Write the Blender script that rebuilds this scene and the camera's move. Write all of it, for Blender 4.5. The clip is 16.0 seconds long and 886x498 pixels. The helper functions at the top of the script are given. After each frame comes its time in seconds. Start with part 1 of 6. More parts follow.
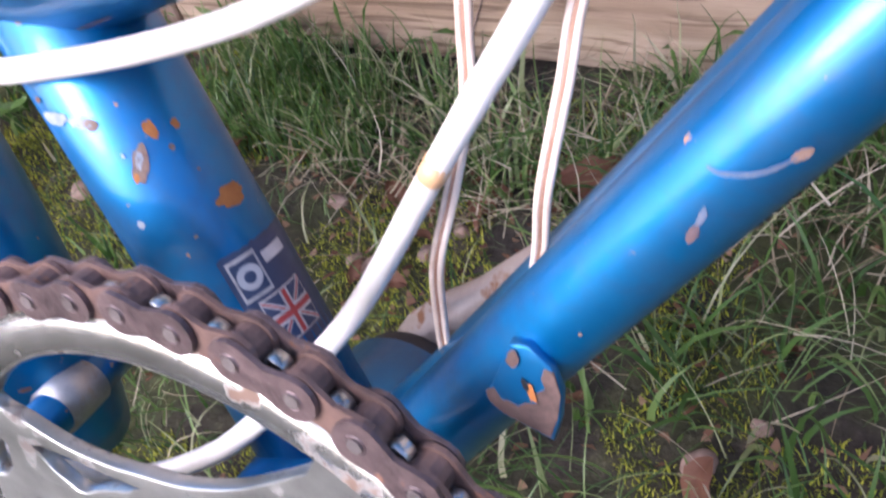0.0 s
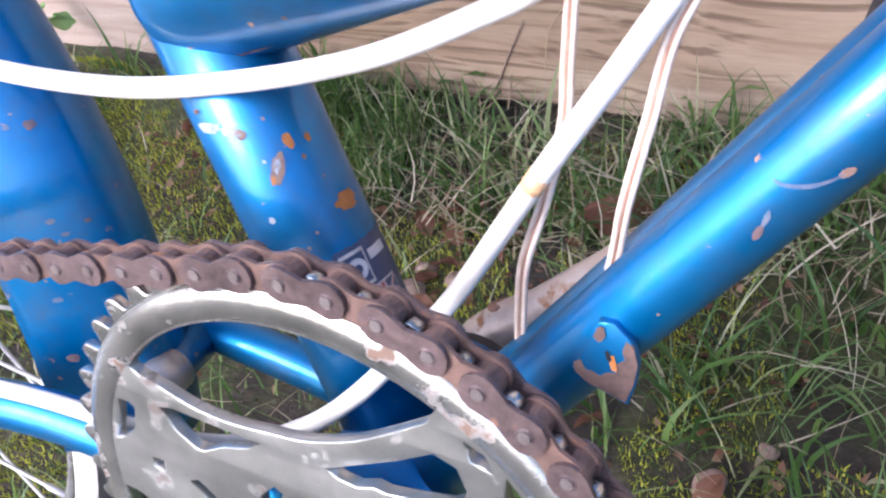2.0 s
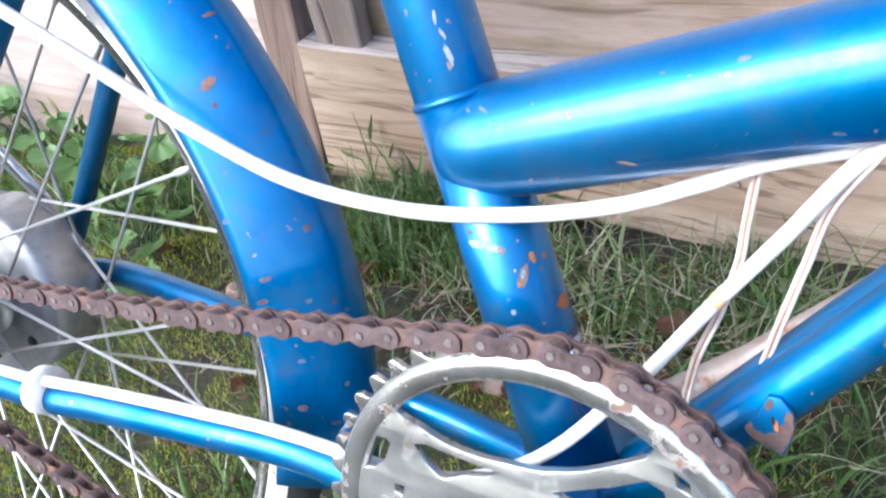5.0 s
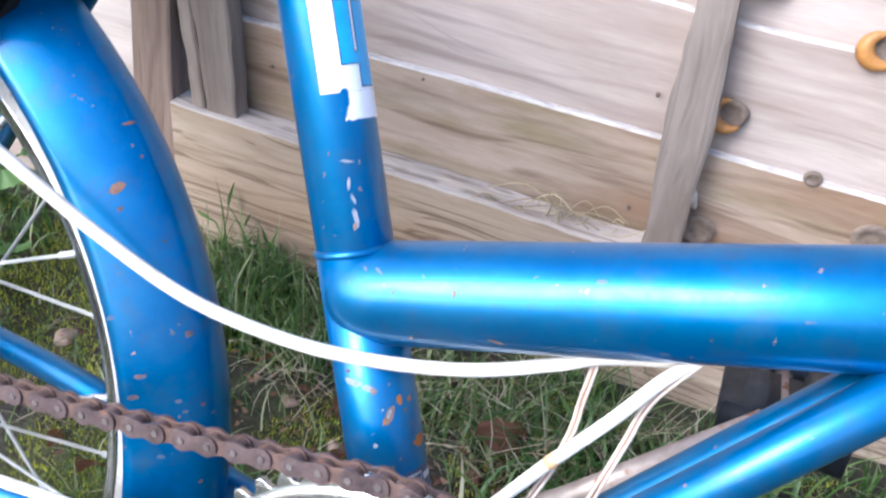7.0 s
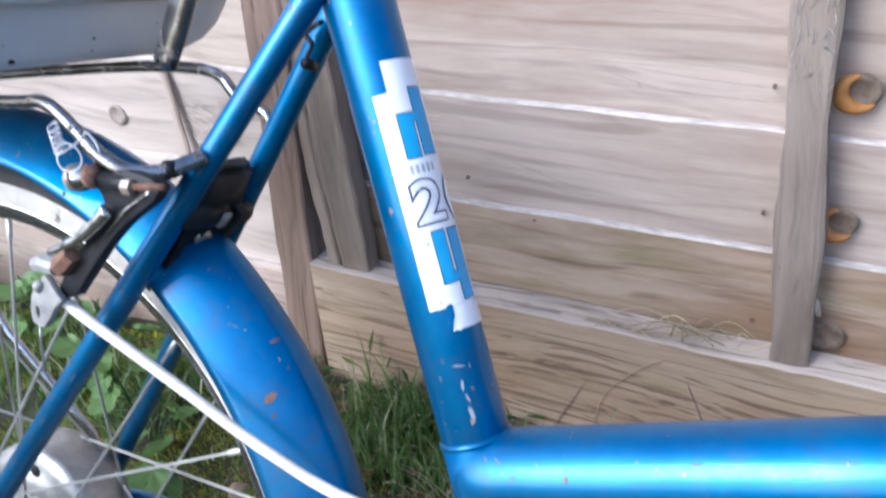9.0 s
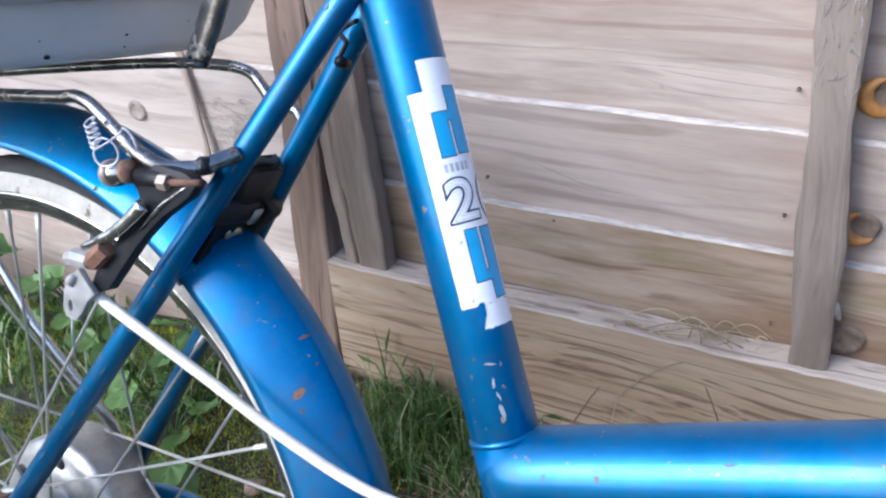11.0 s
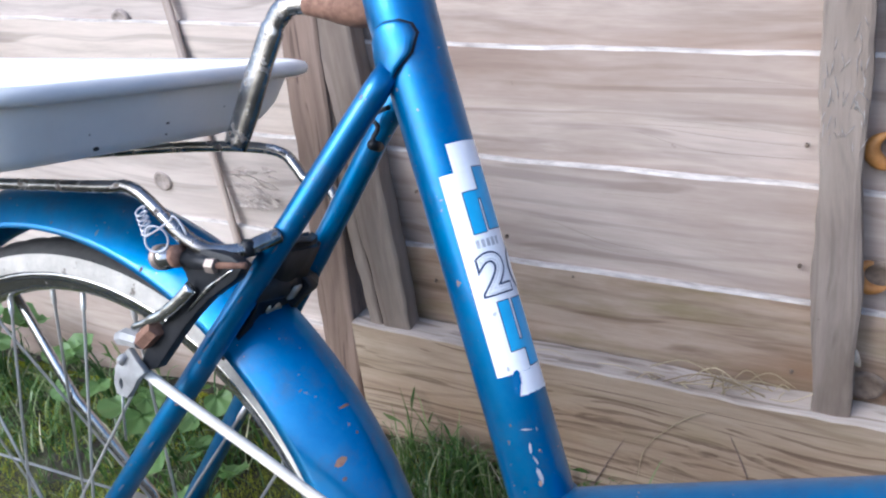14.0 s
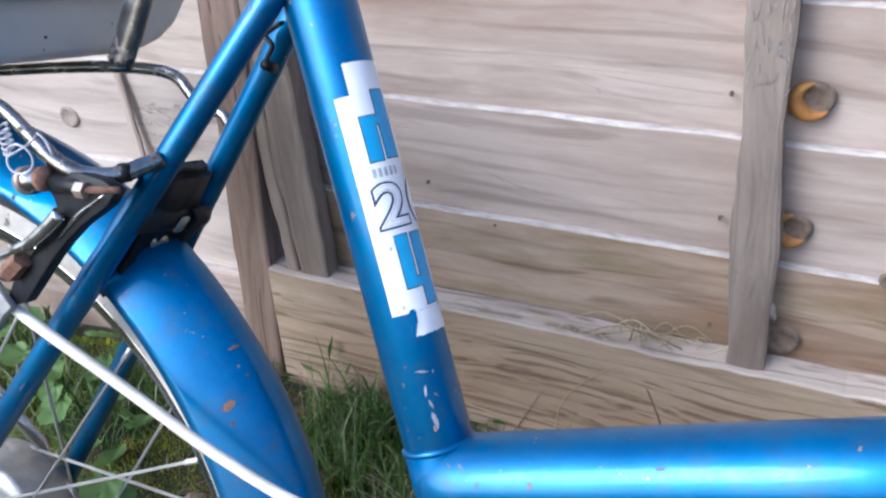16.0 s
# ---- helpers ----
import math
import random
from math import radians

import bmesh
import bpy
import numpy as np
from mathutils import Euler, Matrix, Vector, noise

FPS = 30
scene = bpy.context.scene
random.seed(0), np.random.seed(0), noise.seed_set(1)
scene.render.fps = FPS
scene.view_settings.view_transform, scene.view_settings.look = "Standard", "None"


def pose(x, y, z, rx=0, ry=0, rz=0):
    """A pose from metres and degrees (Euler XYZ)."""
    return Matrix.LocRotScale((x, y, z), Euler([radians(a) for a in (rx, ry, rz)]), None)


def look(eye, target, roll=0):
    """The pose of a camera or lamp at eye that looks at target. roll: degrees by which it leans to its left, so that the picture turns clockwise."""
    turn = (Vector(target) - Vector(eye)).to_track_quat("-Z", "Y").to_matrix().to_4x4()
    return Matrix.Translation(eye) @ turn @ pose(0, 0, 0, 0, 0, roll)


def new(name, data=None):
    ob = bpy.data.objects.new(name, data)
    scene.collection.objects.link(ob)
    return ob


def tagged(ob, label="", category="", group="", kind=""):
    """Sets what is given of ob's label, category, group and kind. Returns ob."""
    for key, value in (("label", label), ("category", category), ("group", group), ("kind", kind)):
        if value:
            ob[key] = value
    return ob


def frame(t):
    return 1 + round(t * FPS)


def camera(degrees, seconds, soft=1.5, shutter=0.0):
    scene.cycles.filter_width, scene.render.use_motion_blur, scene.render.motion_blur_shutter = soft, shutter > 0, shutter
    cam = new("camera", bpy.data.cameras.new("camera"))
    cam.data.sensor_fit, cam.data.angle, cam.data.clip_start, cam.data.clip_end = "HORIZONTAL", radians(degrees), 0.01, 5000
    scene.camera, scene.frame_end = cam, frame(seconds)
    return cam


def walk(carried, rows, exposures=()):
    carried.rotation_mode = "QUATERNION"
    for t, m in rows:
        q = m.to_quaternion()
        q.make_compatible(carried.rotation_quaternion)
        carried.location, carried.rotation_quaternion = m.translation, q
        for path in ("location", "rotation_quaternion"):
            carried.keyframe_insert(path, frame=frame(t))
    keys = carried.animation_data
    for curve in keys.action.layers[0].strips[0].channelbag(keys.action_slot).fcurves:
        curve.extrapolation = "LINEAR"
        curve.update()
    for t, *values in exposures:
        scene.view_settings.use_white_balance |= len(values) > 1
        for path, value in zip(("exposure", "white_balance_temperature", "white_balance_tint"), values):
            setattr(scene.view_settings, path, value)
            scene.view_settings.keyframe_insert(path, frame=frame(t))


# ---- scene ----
# ---- camera and walk ----
cam = camera(54.98, 16.0, soft=2.2, shutter=0.5)
PATH = [
    (0, (0.2010, -0.0127, 0.4287), (-0.0310, 0.2772, 0.0939), -18.71),
    (0.5, (0.2012, -0.0135, 0.4402), (-0.0377, 0.2839, 0.1170), -19.42),
    (1, (0.1981, -0.0240, 0.4388), (-0.0430, 0.2692, 0.1134), -18.63),
    (1.5, (0.1985, -0.0321, 0.4398), (-0.0399, 0.2620, 0.1132), -17.59),
    (2, (0.1985, -0.0509, 0.4501), (-0.0340, 0.2569, 0.1321), -15.11),
    (2.5, (0.1930, -0.0758, 0.4626), (-0.0414, 0.2421, 0.1561), -13.13),
    (3, (0.1925, -0.0894, 0.4708), (-0.0369, 0.2389, 0.1714), -11.35),
    (3.5, (0.1890, -0.1101, 0.4812), (-0.0488, 0.2222, 0.1930), -10.63),
    (3.7, (0.1822, -0.1260, 0.4833), (-0.0651, 0.1994, 0.1952), -10.50),
    (5.8, (0.1789, -0.1640, 0.5352), (-0.0561, 0.1938, 0.2768), -8.68),
    (6, (0.1766, -0.1746, 0.5380), (-0.0428, 0.1901, 0.2756), -5.33),
    (6.5, (0.1622, -0.1761, 0.5537), (-0.0323, 0.2032, 0.2922), 0.66),
    (7, (0.1668, -0.1687, 0.5733), (0.0103, 0.2350, 0.3232), 6.07),
    (7.5, (0.1708, -0.1716, 0.5884), (0.0018, 0.2306, 0.3441), 3.07),
    (8, (0.1797, -0.1750, 0.5922), (0.0007, 0.2231, 0.3484), 1.79),
    (8.5, (0.1783, -0.1771, 0.6131), (-0.0360, 0.2116, 0.3829), -1.90),
    (9, (0.1896, -0.1778, 0.6384), (-0.0516, 0.2090, 0.4327), -5.44),
    (9.2, (0.1923, -0.1759, 0.6463), (-0.0537, 0.2104, 0.4457), -6.08),
    (11.3, (0.1742, -0.1914, 0.6367), (-0.0720, 0.1912, 0.4294), -4.65),
    (11.5, (0.1703, -0.1964, 0.6351), (-0.0800, 0.1832, 0.4272), -4.55),
    (12, (0.1688, -0.2081, 0.6397), (-0.0976, 0.1613, 0.4335), -5.43),
    (12.5, (0.1696, -0.2090, 0.6403), (-0.0973, 0.1601, 0.4341), -5.46),
    (13, (0.1807, -0.1939, 0.6607), (-0.0767, 0.1919, 0.4736), -7.15),
    (13.5, (0.1798, -0.2032, 0.6595), (-0.0776, 0.1839, 0.4755), -6.78),
    (14, (0.1804, -0.2028, 0.6602), (-0.0731, 0.1892, 0.4809), -7.04),
    (14.5, (0.1719, -0.1966, 0.6539), (-0.0799, 0.1906, 0.4625), -6.76),
    (15, (0.1829, -0.1823, 0.6535), (-0.0606, 0.2137, 0.4693), -6.80),
    (15.5, (0.1957, -0.1877, 0.6418), (-0.0313, 0.2177, 0.4571), -4.10),
    (16, (0.1860, -0.1762, 0.6368), (-0.0339, 0.2234, 0.4321), -4.18),
]
walk(cam, [(t, look(e, g, r)) for t, e, g, r in PATH], [(0.0, 1.67, 5600, 24), (1.5, 1.75, 5560, 22), (3.7, 1.88, 5350, 14), (6.0, 1.72, 5270, 10), (7.0, 1.58, 5260, 10), (8.0, 1.38, 5260, 10), (9.2, 1.13, 5240, 9), (11.5, 1.06, 5260, 9), (13.0, 1.13, 5260, 9), (14.5, 0.94, 5260, 9), (16.0, 0.97, 5260, 9)])

# ---- world and sun ----
SUN_ELEV, SUN_AZ = 36.0, 208.0
wd = bpy.data.worlds.new("sky")
scene.world = wd
wd.use_nodes = True
wn = wd.node_tree.nodes
sky = wn.new("ShaderNodeTexSky")
sky.sky_type, sky.sun_disc = "NISHITA", False
sky.sun_elevation, sky.sun_rotation = radians(SUN_ELEV), radians(SUN_AZ)
sky.air_density, sky.dust_density, sky.ozone_density = 1.0, 5.0, 2.0
wn["Background"].inputs["Strength"].default_value = 0.15
wd.node_tree.links.new(sky.outputs[0], wn["Background"].inputs["Color"])
sun_data = bpy.data.lights.new("sun", "SUN")
sun_data.energy, sun_data.angle, sun_data.color = 0.8, radians(30), (1.0, 0.98, 0.95)
sun = new("sun", sun_data)
az, el = radians(SUN_AZ), radians(SUN_ELEV)
sun.matrix_world = look((math.sin(az) * math.cos(el) * 5, math.cos(az) * math.cos(el) * 5, math.sin(el) * 5), (0, 0, 0))


# ---- materials ----
def shader(name):
    m = bpy.data.materials.new(name)
    m.use_nodes = True
    t = m.node_tree
    return m, t, t.nodes["Principled BSDF"], t.nodes.new("ShaderNodeTexCoord")


def mapped(t, src, scale, shift=True):
    """Object coordinates stretched by scale, moved by a random amount for each object."""
    mp = t.nodes.new("ShaderNodeMapping")
    mp.inputs["Scale"].default_value = scale
    t.links.new(src, mp.inputs["Vector"])
    if shift:
        info = t.nodes.new("ShaderNodeObjectInfo")
        mul = t.nodes.new("ShaderNodeMath")
        mul.operation = "MULTIPLY"
        mul.inputs[1].default_value = 37.0
        t.links.new(info.outputs["Random"], mul.inputs[0])
        t.links.new(mul.outputs[0], mp.inputs["Location"])
    return mp.outputs[0]


def noise_tex(t, vec, scale, detail=4.0, rough=0.6, distort=0.0):
    n = t.nodes.new("ShaderNodeTexNoise")
    n.inputs["Scale"].default_value, n.inputs["Detail"].default_value = scale, detail
    n.inputs["Roughness"].default_value, n.inputs["Distortion"].default_value = rough, distort
    t.links.new(vec, n.inputs["Vector"])
    return n.outputs["Fac"]


def ramp(t, fac, stops):
    r = t.nodes.new("ShaderNodeValToRGB")
    while len(r.color_ramp.elements) < len(stops):
        r.color_ramp.elements.new(0.5)
    for e, (p, c) in zip(r.color_ramp.elements, stops):
        e.position = p
        e.color = (*c, 1) if len(c) == 3 else (c[0], c[0], c[0], 1)
    t.links.new(fac, r.inputs[0])
    return r.outputs[0]


def mix(t, fac, a, b, mode="MIX"):
    x = t.nodes.new("ShaderNodeMix")
    x.data_type, x.blend_type = "RGBA", mode
    for sock, v in ((x.inputs[0], fac), (x.inputs[6], a), (x.inputs[7], b)):
        if isinstance(v, (int, float)):
            sock.default_value = v
        elif isinstance(v, tuple):
            sock.default_value = (*v, 1)
        else:
            t.links.new(v, sock)
    return x.outputs[2]


def bump(t, p, height, strength, dist):
    b = t.nodes.new("ShaderNodeBump")
    b.inputs["Strength"].default_value, b.inputs["Distance"].default_value = strength, dist
    t.links.new(height, b.inputs["Height"])
    t.links.new(b.outputs[0], p.inputs["Normal"])


def paint_blue():
    """Worn metallic blue enamel with dust, fine chips and rust specks."""
    m, t, p, tc = shader("blue_enamel")
    v = tc.outputs["Object"]
    big = noise_tex(t, mapped(t, v, (1, 1, 1)), 22, 5, 0.65)
    col = ramp(t, big, [(0.3, (0.003, 0.105, 0.280)), (0.7, (0.005, 0.175, 0.420))])
    fine = noise_tex(t, mapped(t, v, (1, 1, 1)), 190, 3, 0.6)
    chip = ramp(t, fine, [(0.70, (0.0,)), (0.735, (1.0,))])
    grime = ramp(t, noise_tex(t, mapped(t, v, (1, 1, 1)), 60, 6, 0.7), [(0.48, (0.0,)), (0.76, (0.5,))])
    col = mix(t, grime, col, (0.060, 0.085, 0.115))
    dust = ramp(t, noise_tex(t, mapped(t, v, (1, 1, 1)), 11, 7, 0.7), [(0.44, (0.0,)), (0.74, (0.30,))])
    col = mix(t, dust, col, (0.060, 0.090, 0.120))
    col = mix(t, chip, col, (0.30, 0.17, 0.10))
    t.links.new(col, p.inputs["Base Color"])
    t.links.new(ramp(t, chip, [(0.0, (0.72,)), (1.0, (0.0,))]), p.inputs["Metallic"])
    t.links.new(ramp(t, grime, [(0.0, (0.40,)), (0.6, (0.55,))]), p.inputs["Roughness"])
    p.inputs["Coat Roughness"].default_value = 0.09
    p.inputs["Specular IOR Level"].default_value = 0.3
    dull = ramp(t, noise_tex(t, mapped(t, v, (1, 1, 1)), 14, 5, 0.6), [(0.42, (0.62,)), (0.64, (0.22,))])
    t.links.new(dull, p.inputs["Coat Weight"])
    bump(t, p, fine, 0.06, 0.002)
    return m


def plain(name, dark, light, rough, metal=0.0, scale=60.0, stretch=(1, 1, 1), relief=0.15, dist=0.001, spec=0.5, spots=None):
    """A surface whose colour drifts between two tones at two scales, with fine relief, and perhaps spots of another colour."""
    m, t, p, tc = shader(name)
    v = mapped(t, tc.outputs["Object"], stretch)
    a = noise_tex(t, v, scale, 6, 0.65)
    b = noise_tex(t, v, scale * 0.17, 3, 0.5)
    f = mix(t, 0.4, a, b)
    col = ramp(t, f, [(0.34, dark), (0.66, light)])
    if spots:
        s = ramp(t, noise_tex(t, v, scale * spots[1], 4, 0.6), [(spots[2], (0.0,)), (spots[2] + 0.07, (1.0,))])
        col = mix(t, s, col, spots[0])
        t.links.new(ramp(t, s, [(0.0, (metal,)), (1.0, (0.0,))]), p.inputs["Metallic"])
        t.links.new(ramp(t, s, [(0.0, (rough,)), (1.0, (0.85,))]), p.inputs["Roughness"])
    else:
        p.inputs["Metallic"].default_value, p.inputs["Roughness"].default_value = metal, rough
    t.links.new(col, p.inputs["Base Color"])
    p.inputs["Specular IOR Level"].default_value = spec
    bump(t, p, a, relief, dist)
    return m


def wood(name, dark, light, stain, green=0.0, groove=0.5, freq=30.0, contrast=1.0, smudge=0.8, line_at=0.33, run=0.5):
    """Weathered softwood with the grain along the object's x: long wandering growth lines, fine fibre, broad smudges."""
    m, t, p, tc = shader(name)
    v = tc.outputs["Object"]
    warp = noise_tex(t, mapped(t, v, (2.2, 9, 9)), 1.3, 2, 0.45)
    add = t.nodes.new("ShaderNodeVectorMath")
    add.operation = "MULTIPLY_ADD"
    t.links.new(warp, add.inputs[0])
    add.inputs[1].default_value = (0.0, 0.07, 0.07)
    t.links.new(v, add.inputs[2])
    bent = add.outputs[0]
    grain = noise_tex(t, mapped(t, bent, (0.8, freq, freq)), 2.0, 5, 0.6)
    lines = noise_tex(t, mapped(t, bent, (run, freq * 2.6, freq * 2.6)), 2.0, 2, 0.5)
    fibre = noise_tex(t, mapped(t, v, (16, 420, 420)), 2.0, 3, 0.6)
    patch_f = noise_tex(t, mapped(t, bent, (1.5, 6, 6)), 1.6, 6, 0.62)
    patch_g = noise_tex(t, mapped(t, bent, (1.8, 15, 15)), 1.2, 6, 0.66)
    spot = noise_tex(t, mapped(t, v, (1, 1, 1)), 70, 3, 0.6)
    rings = t.nodes.new("ShaderNodeTexWave")
    rings.wave_type, rings.bands_direction, rings.wave_profile = "BANDS", "Z", "SIN"
    rings.inputs["Scale"].default_value, rings.inputs["Distortion"].default_value = 4.0, 7.0
    rings.inputs["Detail"].default_value, rings.inputs["Detail Scale"].default_value = 1.5, 0.9
    t.links.new(mapped(t, v, (0.9, 2.2, 2.2)), rings.inputs["Vector"])
    col = ramp(t, grain, [(0.28, tuple(0.45 * a + 0.55 * b for a, b in zip(dark, light))), (0.50, light), (0.74, tuple(c * 1.12 for c in light))])
    col = mix(t, ramp(t, patch_f, [(0.40, (0.0,)), (0.66, (smudge,))]), col, stain)
    col = mix(t, ramp(t, patch_g, [(0.52, (0.0,)), (0.76, (smudge * 0.75,))]), col, dark)
    col = mix(t, ramp(t, lines, [(line_at, (min(1.0, 0.75 * contrast),)), (line_at + 0.09, (0.0,))]), col, dark)
    col = mix(t, ramp(t, rings.outputs["Fac"], [(0.0, (0.30 * contrast,)), (0.07, (0.0,))]), col, dark)
    col = mix(t, ramp(t, fibre, [(0.32, (0.22 * contrast,)), (0.60, (0.0,))]), col, dark)
    col = mix(t, ramp(t, spot, [(0.73, (0.0,)), (0.78, (0.6,))]), col, dark)
    if green:
        alg = ramp(t, noise_tex(t, mapped(t, v, (4, 18, 18)), 1.7, 5, 0.6), [(0.5, (0.0,)), (0.7, (green,))])
        col = mix(t, alg, col, (0.20, 0.17, 0.075))
    info = t.nodes.new("ShaderNodeObjectInfo")
    col = mix(t, 1.0, col, ramp(t, info.outputs["Random"], [(0.0, (0.86, 0.83, 0.79)), (0.5, (1.0, 0.98, 0.96)), (1.0, (1.0, 0.95, 0.88))]), "MULTIPLY")
    t.links.new(col, p.inputs["Base Color"])
    p.inputs["Roughness"].default_value, p.inputs["Specular IOR Level"].default_value = 0.8, 0.25
    bump(t, p, mix(t, 0.35, lines, fibre), groove, 0.0012)
    return m


def soil_mat():
    m, t, p, tc = shader("soil")
    v = tc.outputs["Object"]
    a = noise_tex(t, v, 90, 8, 0.7)
    b = noise_tex(t, v, 9, 5, 0.6)
    col = ramp(t, a, [(0.3, (0.012, 0.009, 0.007)), (0.55, (0.034, 0.026, 0.019)), (0.75, (0.10, 0.078, 0.058))])
    col = mix(t, ramp(t, b, [(0.44, (0.0,)), (0.60, (0.6,))]), col, ramp(t, a, [(0.3, (0.018, 0.026, 0.005)), (0.7, (0.085, 0.10, 0.018))]))
    t.links.new(col, p.inputs["Base Color"])
    p.inputs["Roughness"].default_value = 0.95
    bump(t, p, a, 0.9, 0.006)
    return m


def leaf_mat(name, stops, rough=0.5):
    """Blades or leaves, each its own tone, with some light coming through."""
    m, t, p, tc = shader(name)
    g = t.nodes.new("ShaderNodeNewGeometry")
    col = ramp(t, g.outputs["Random Per Island"], stops)
    t.links.new(col, p.inputs["Base Color"])
    p.inputs["Roughness"].default_value = rough
    tr = t.nodes.new("ShaderNodeBsdfTranslucent")
    t.links.new(col, tr.inputs["Color"])
    ms = t.nodes.new("ShaderNodeMixShader")
    ms.inputs[0].default_value = 0.42
    t.links.new(p.outputs[0], ms.inputs[1])
    t.links.new(tr.outputs[0], ms.inputs[2])
    t.links.new(ms.outputs[0], t.nodes["Material Output"].inputs["Surface"])
    return m


BLUE = paint_blue()
WHITE_CABLE = plain("aged_white_plastic", (0.60, 0.545, 0.455), (0.86, 0.82, 0.74), 0.42, scale=55, relief=0.08, spots=((0.45, 0.30, 0.14), 2.2, 0.70))
CHROME = plain("pitted_chrome", (0.42, 0.42, 0.41), (0.62, 0.62, 0.61), 0.20, 1.0, 90, relief=0.1, dist=0.0006, spots=((0.16, 0.09, 0.05), 2.5, 0.66))
DULL_STEEL = plain("dull_plated_steel", (0.36, 0.365, 0.345), (0.66, 0.66, 0.635), 0.36, 0.85, 30, relief=0.4, spots=((0.13, 0.10, 0.08), 2.6, 0.60))
SPIDER_STEEL = plain("mottled_dull_steel", (0.17, 0.175, 0.155), (0.56, 0.565, 0.53), 0.31, 0.85, 26, relief=0.45, spots=((0.10, 0.08, 0.065), 3.5, 0.58))
RUST_CHAIN = plain("rusty_chain_steel", (0.046, 0.032, 0.032), (0.165, 0.115, 0.108), 0.38, 0.35, 260, relief=0.9, dist=0.0006, spots=((0.22, 0.10, 0.05), 0.5, 0.64))
INNER_RUST = plain("orange_brown_link_steel", (0.062, 0.040, 0.035), (0.205, 0.122, 0.092), 0.5, 0.2, 200, relief=0.5, dist=0.0006, spots=((0.27, 0.115, 0.05), 0.6, 0.62))
PIN_STEEL = plain("worn_pin_steel", (0.16, 0.13, 0.125), (0.34, 0.30, 0.28), 0.35, 0.7, 300)
DIRTY_CHROME = plain("dirty_chrome", (0.10, 0.095, 0.09), (0.46, 0.45, 0.44), 0.26, 1.0, 60, relief=0.35, dist=0.0008, spots=((0.10, 0.075, 0.055), 2.0, 0.60))
RIM_STEEL = plain("worn_rim_steel", (0.19, 0.19, 0.17), (0.68, 0.675, 0.64), 0.27, 0.92, 40, relief=0.4, spots=((0.15, 0.095, 0.065), 2.2, 0.60))
SPOKE = plain("dull_spoke_wire", (0.36, 0.36, 0.35), (0.66, 0.66, 0.64), 0.34, 0.55, 40, stretch=(1, 1, 1))
OLD_CHROME = plain("rust_stained_chrome", (0.20, 0.145, 0.115), (0.46, 0.385, 0.33), 0.40, 0.35, 60, relief=0.3, spots=((0.24, 0.11, 0.05), 1.0, 0.55))
RUST = plain("bare_rust", (0.11, 0.052, 0.032), (0.27, 0.15, 0.10), 0.85, 0.0, 300, relief=0.5)
RUST_ORANGE = plain("orange_rust", (0.24, 0.080, 0.014), (0.38, 0.15, 0.035), 0.8, 0.0, 300, relief=0.4)
TAN_RUST = plain("pinkish_rust", (0.04, 0.024, 0.019), (0.14, 0.085, 0.068), 0.8, 0.0, 350, relief=0.5)
CHIP = plain("chipped_primer", (0.085, 0.052, 0.038), (0.27, 0.185, 0.145), 0.75, 0.0, 400, relief=0.4)
SCUFF = plain("pale_scuff", (0.13, 0.18, 0.25), (0.34, 0.345, 0.36), 0.6, 0.0, 400)
FAINT_SCUFF = plain("faint_scuff", (0.02, 0.075, 0.175), (0.135, 0.150, 0.185), 0.55, 0.0, 500)
FRECKLE = plain("dull_rust_freckle", (0.045, 0.045, 0.075), (0.150, 0.095, 0.085), 0.7, 0.0, 500, relief=0.4)
BLACK = plain("greasy_black_steel", (0.004, 0.005, 0.007), (0.020, 0.021, 0.025), 0.46, 0.0, 120, relief=0.35, spec=0.28)
RUBBER = plain("tyre_rubber", (0.012, 0.012, 0.013), (0.04, 0.038, 0.036), 0.75, 0.0, 120, relief=0.4)
SIDEWALL = plain("dirty_white_sidewall", (0.30, 0.28, 0.25), (0.56, 0.53, 0.48), 0.8, 0.0, 70, relief=0.25, spots=((0.14, 0.12, 0.10), 1.5, 0.62))
GREY_CABLE = plain("pale_grey_plastic", (0.17, 0.165, 0.16), (0.38, 0.375, 0.37), 0.45, 0.0, 80)
ALLOY = plain("cast_alloy", (0.24, 0.24, 0.235), (0.46, 0.46, 0.45), 0.45, 0.75, 60, relief=0.3, spots=((0.30, 0.27, 0.22), 1.6, 0.62))
COPPER = plain("brown_copper_wire", (0.24, 0.125, 0.08), (0.40, 0.25, 0.18), 0.4, 0.3, 150)
CLEAR = plain("cloudy_white_flex", (0.40, 0.30, 0.23), (0.68, 0.59, 0.50), 0.3, 0.0, 150)
STICKER = plain("white_vinyl", (0.74, 0.74, 0.77), (0.84, 0.84, 0.86), 0.30, 0.0, 90, relief=0.05)
STICK_BLUE = plain("light_blue_vinyl", (0.03, 0.30, 0.58), (0.05, 0.38, 0.68), 0.30, 0.0, 90, relief=0.05)
STICK_DARK = plain("navy_ink", (0.015, 0.03, 0.075), (0.03, 0.05, 0.11), 0.4, 0.0, 200)
STICK_RED = plain("red_ink", (0.30, 0.03, 0.03), (0.42, 0.06, 0.05), 0.4, 0.0, 200)
STICK_WORN = plain("worn_badge_white", (0.26, 0.25, 0.25), (0.60, 0.58, 0.57), 0.45, 0.0, 240)
STICK_GREY = plain("silver_ink", (0.36, 0.37, 0.40), (0.58, 0.58, 0.60), 0.4, 0.2, 250)
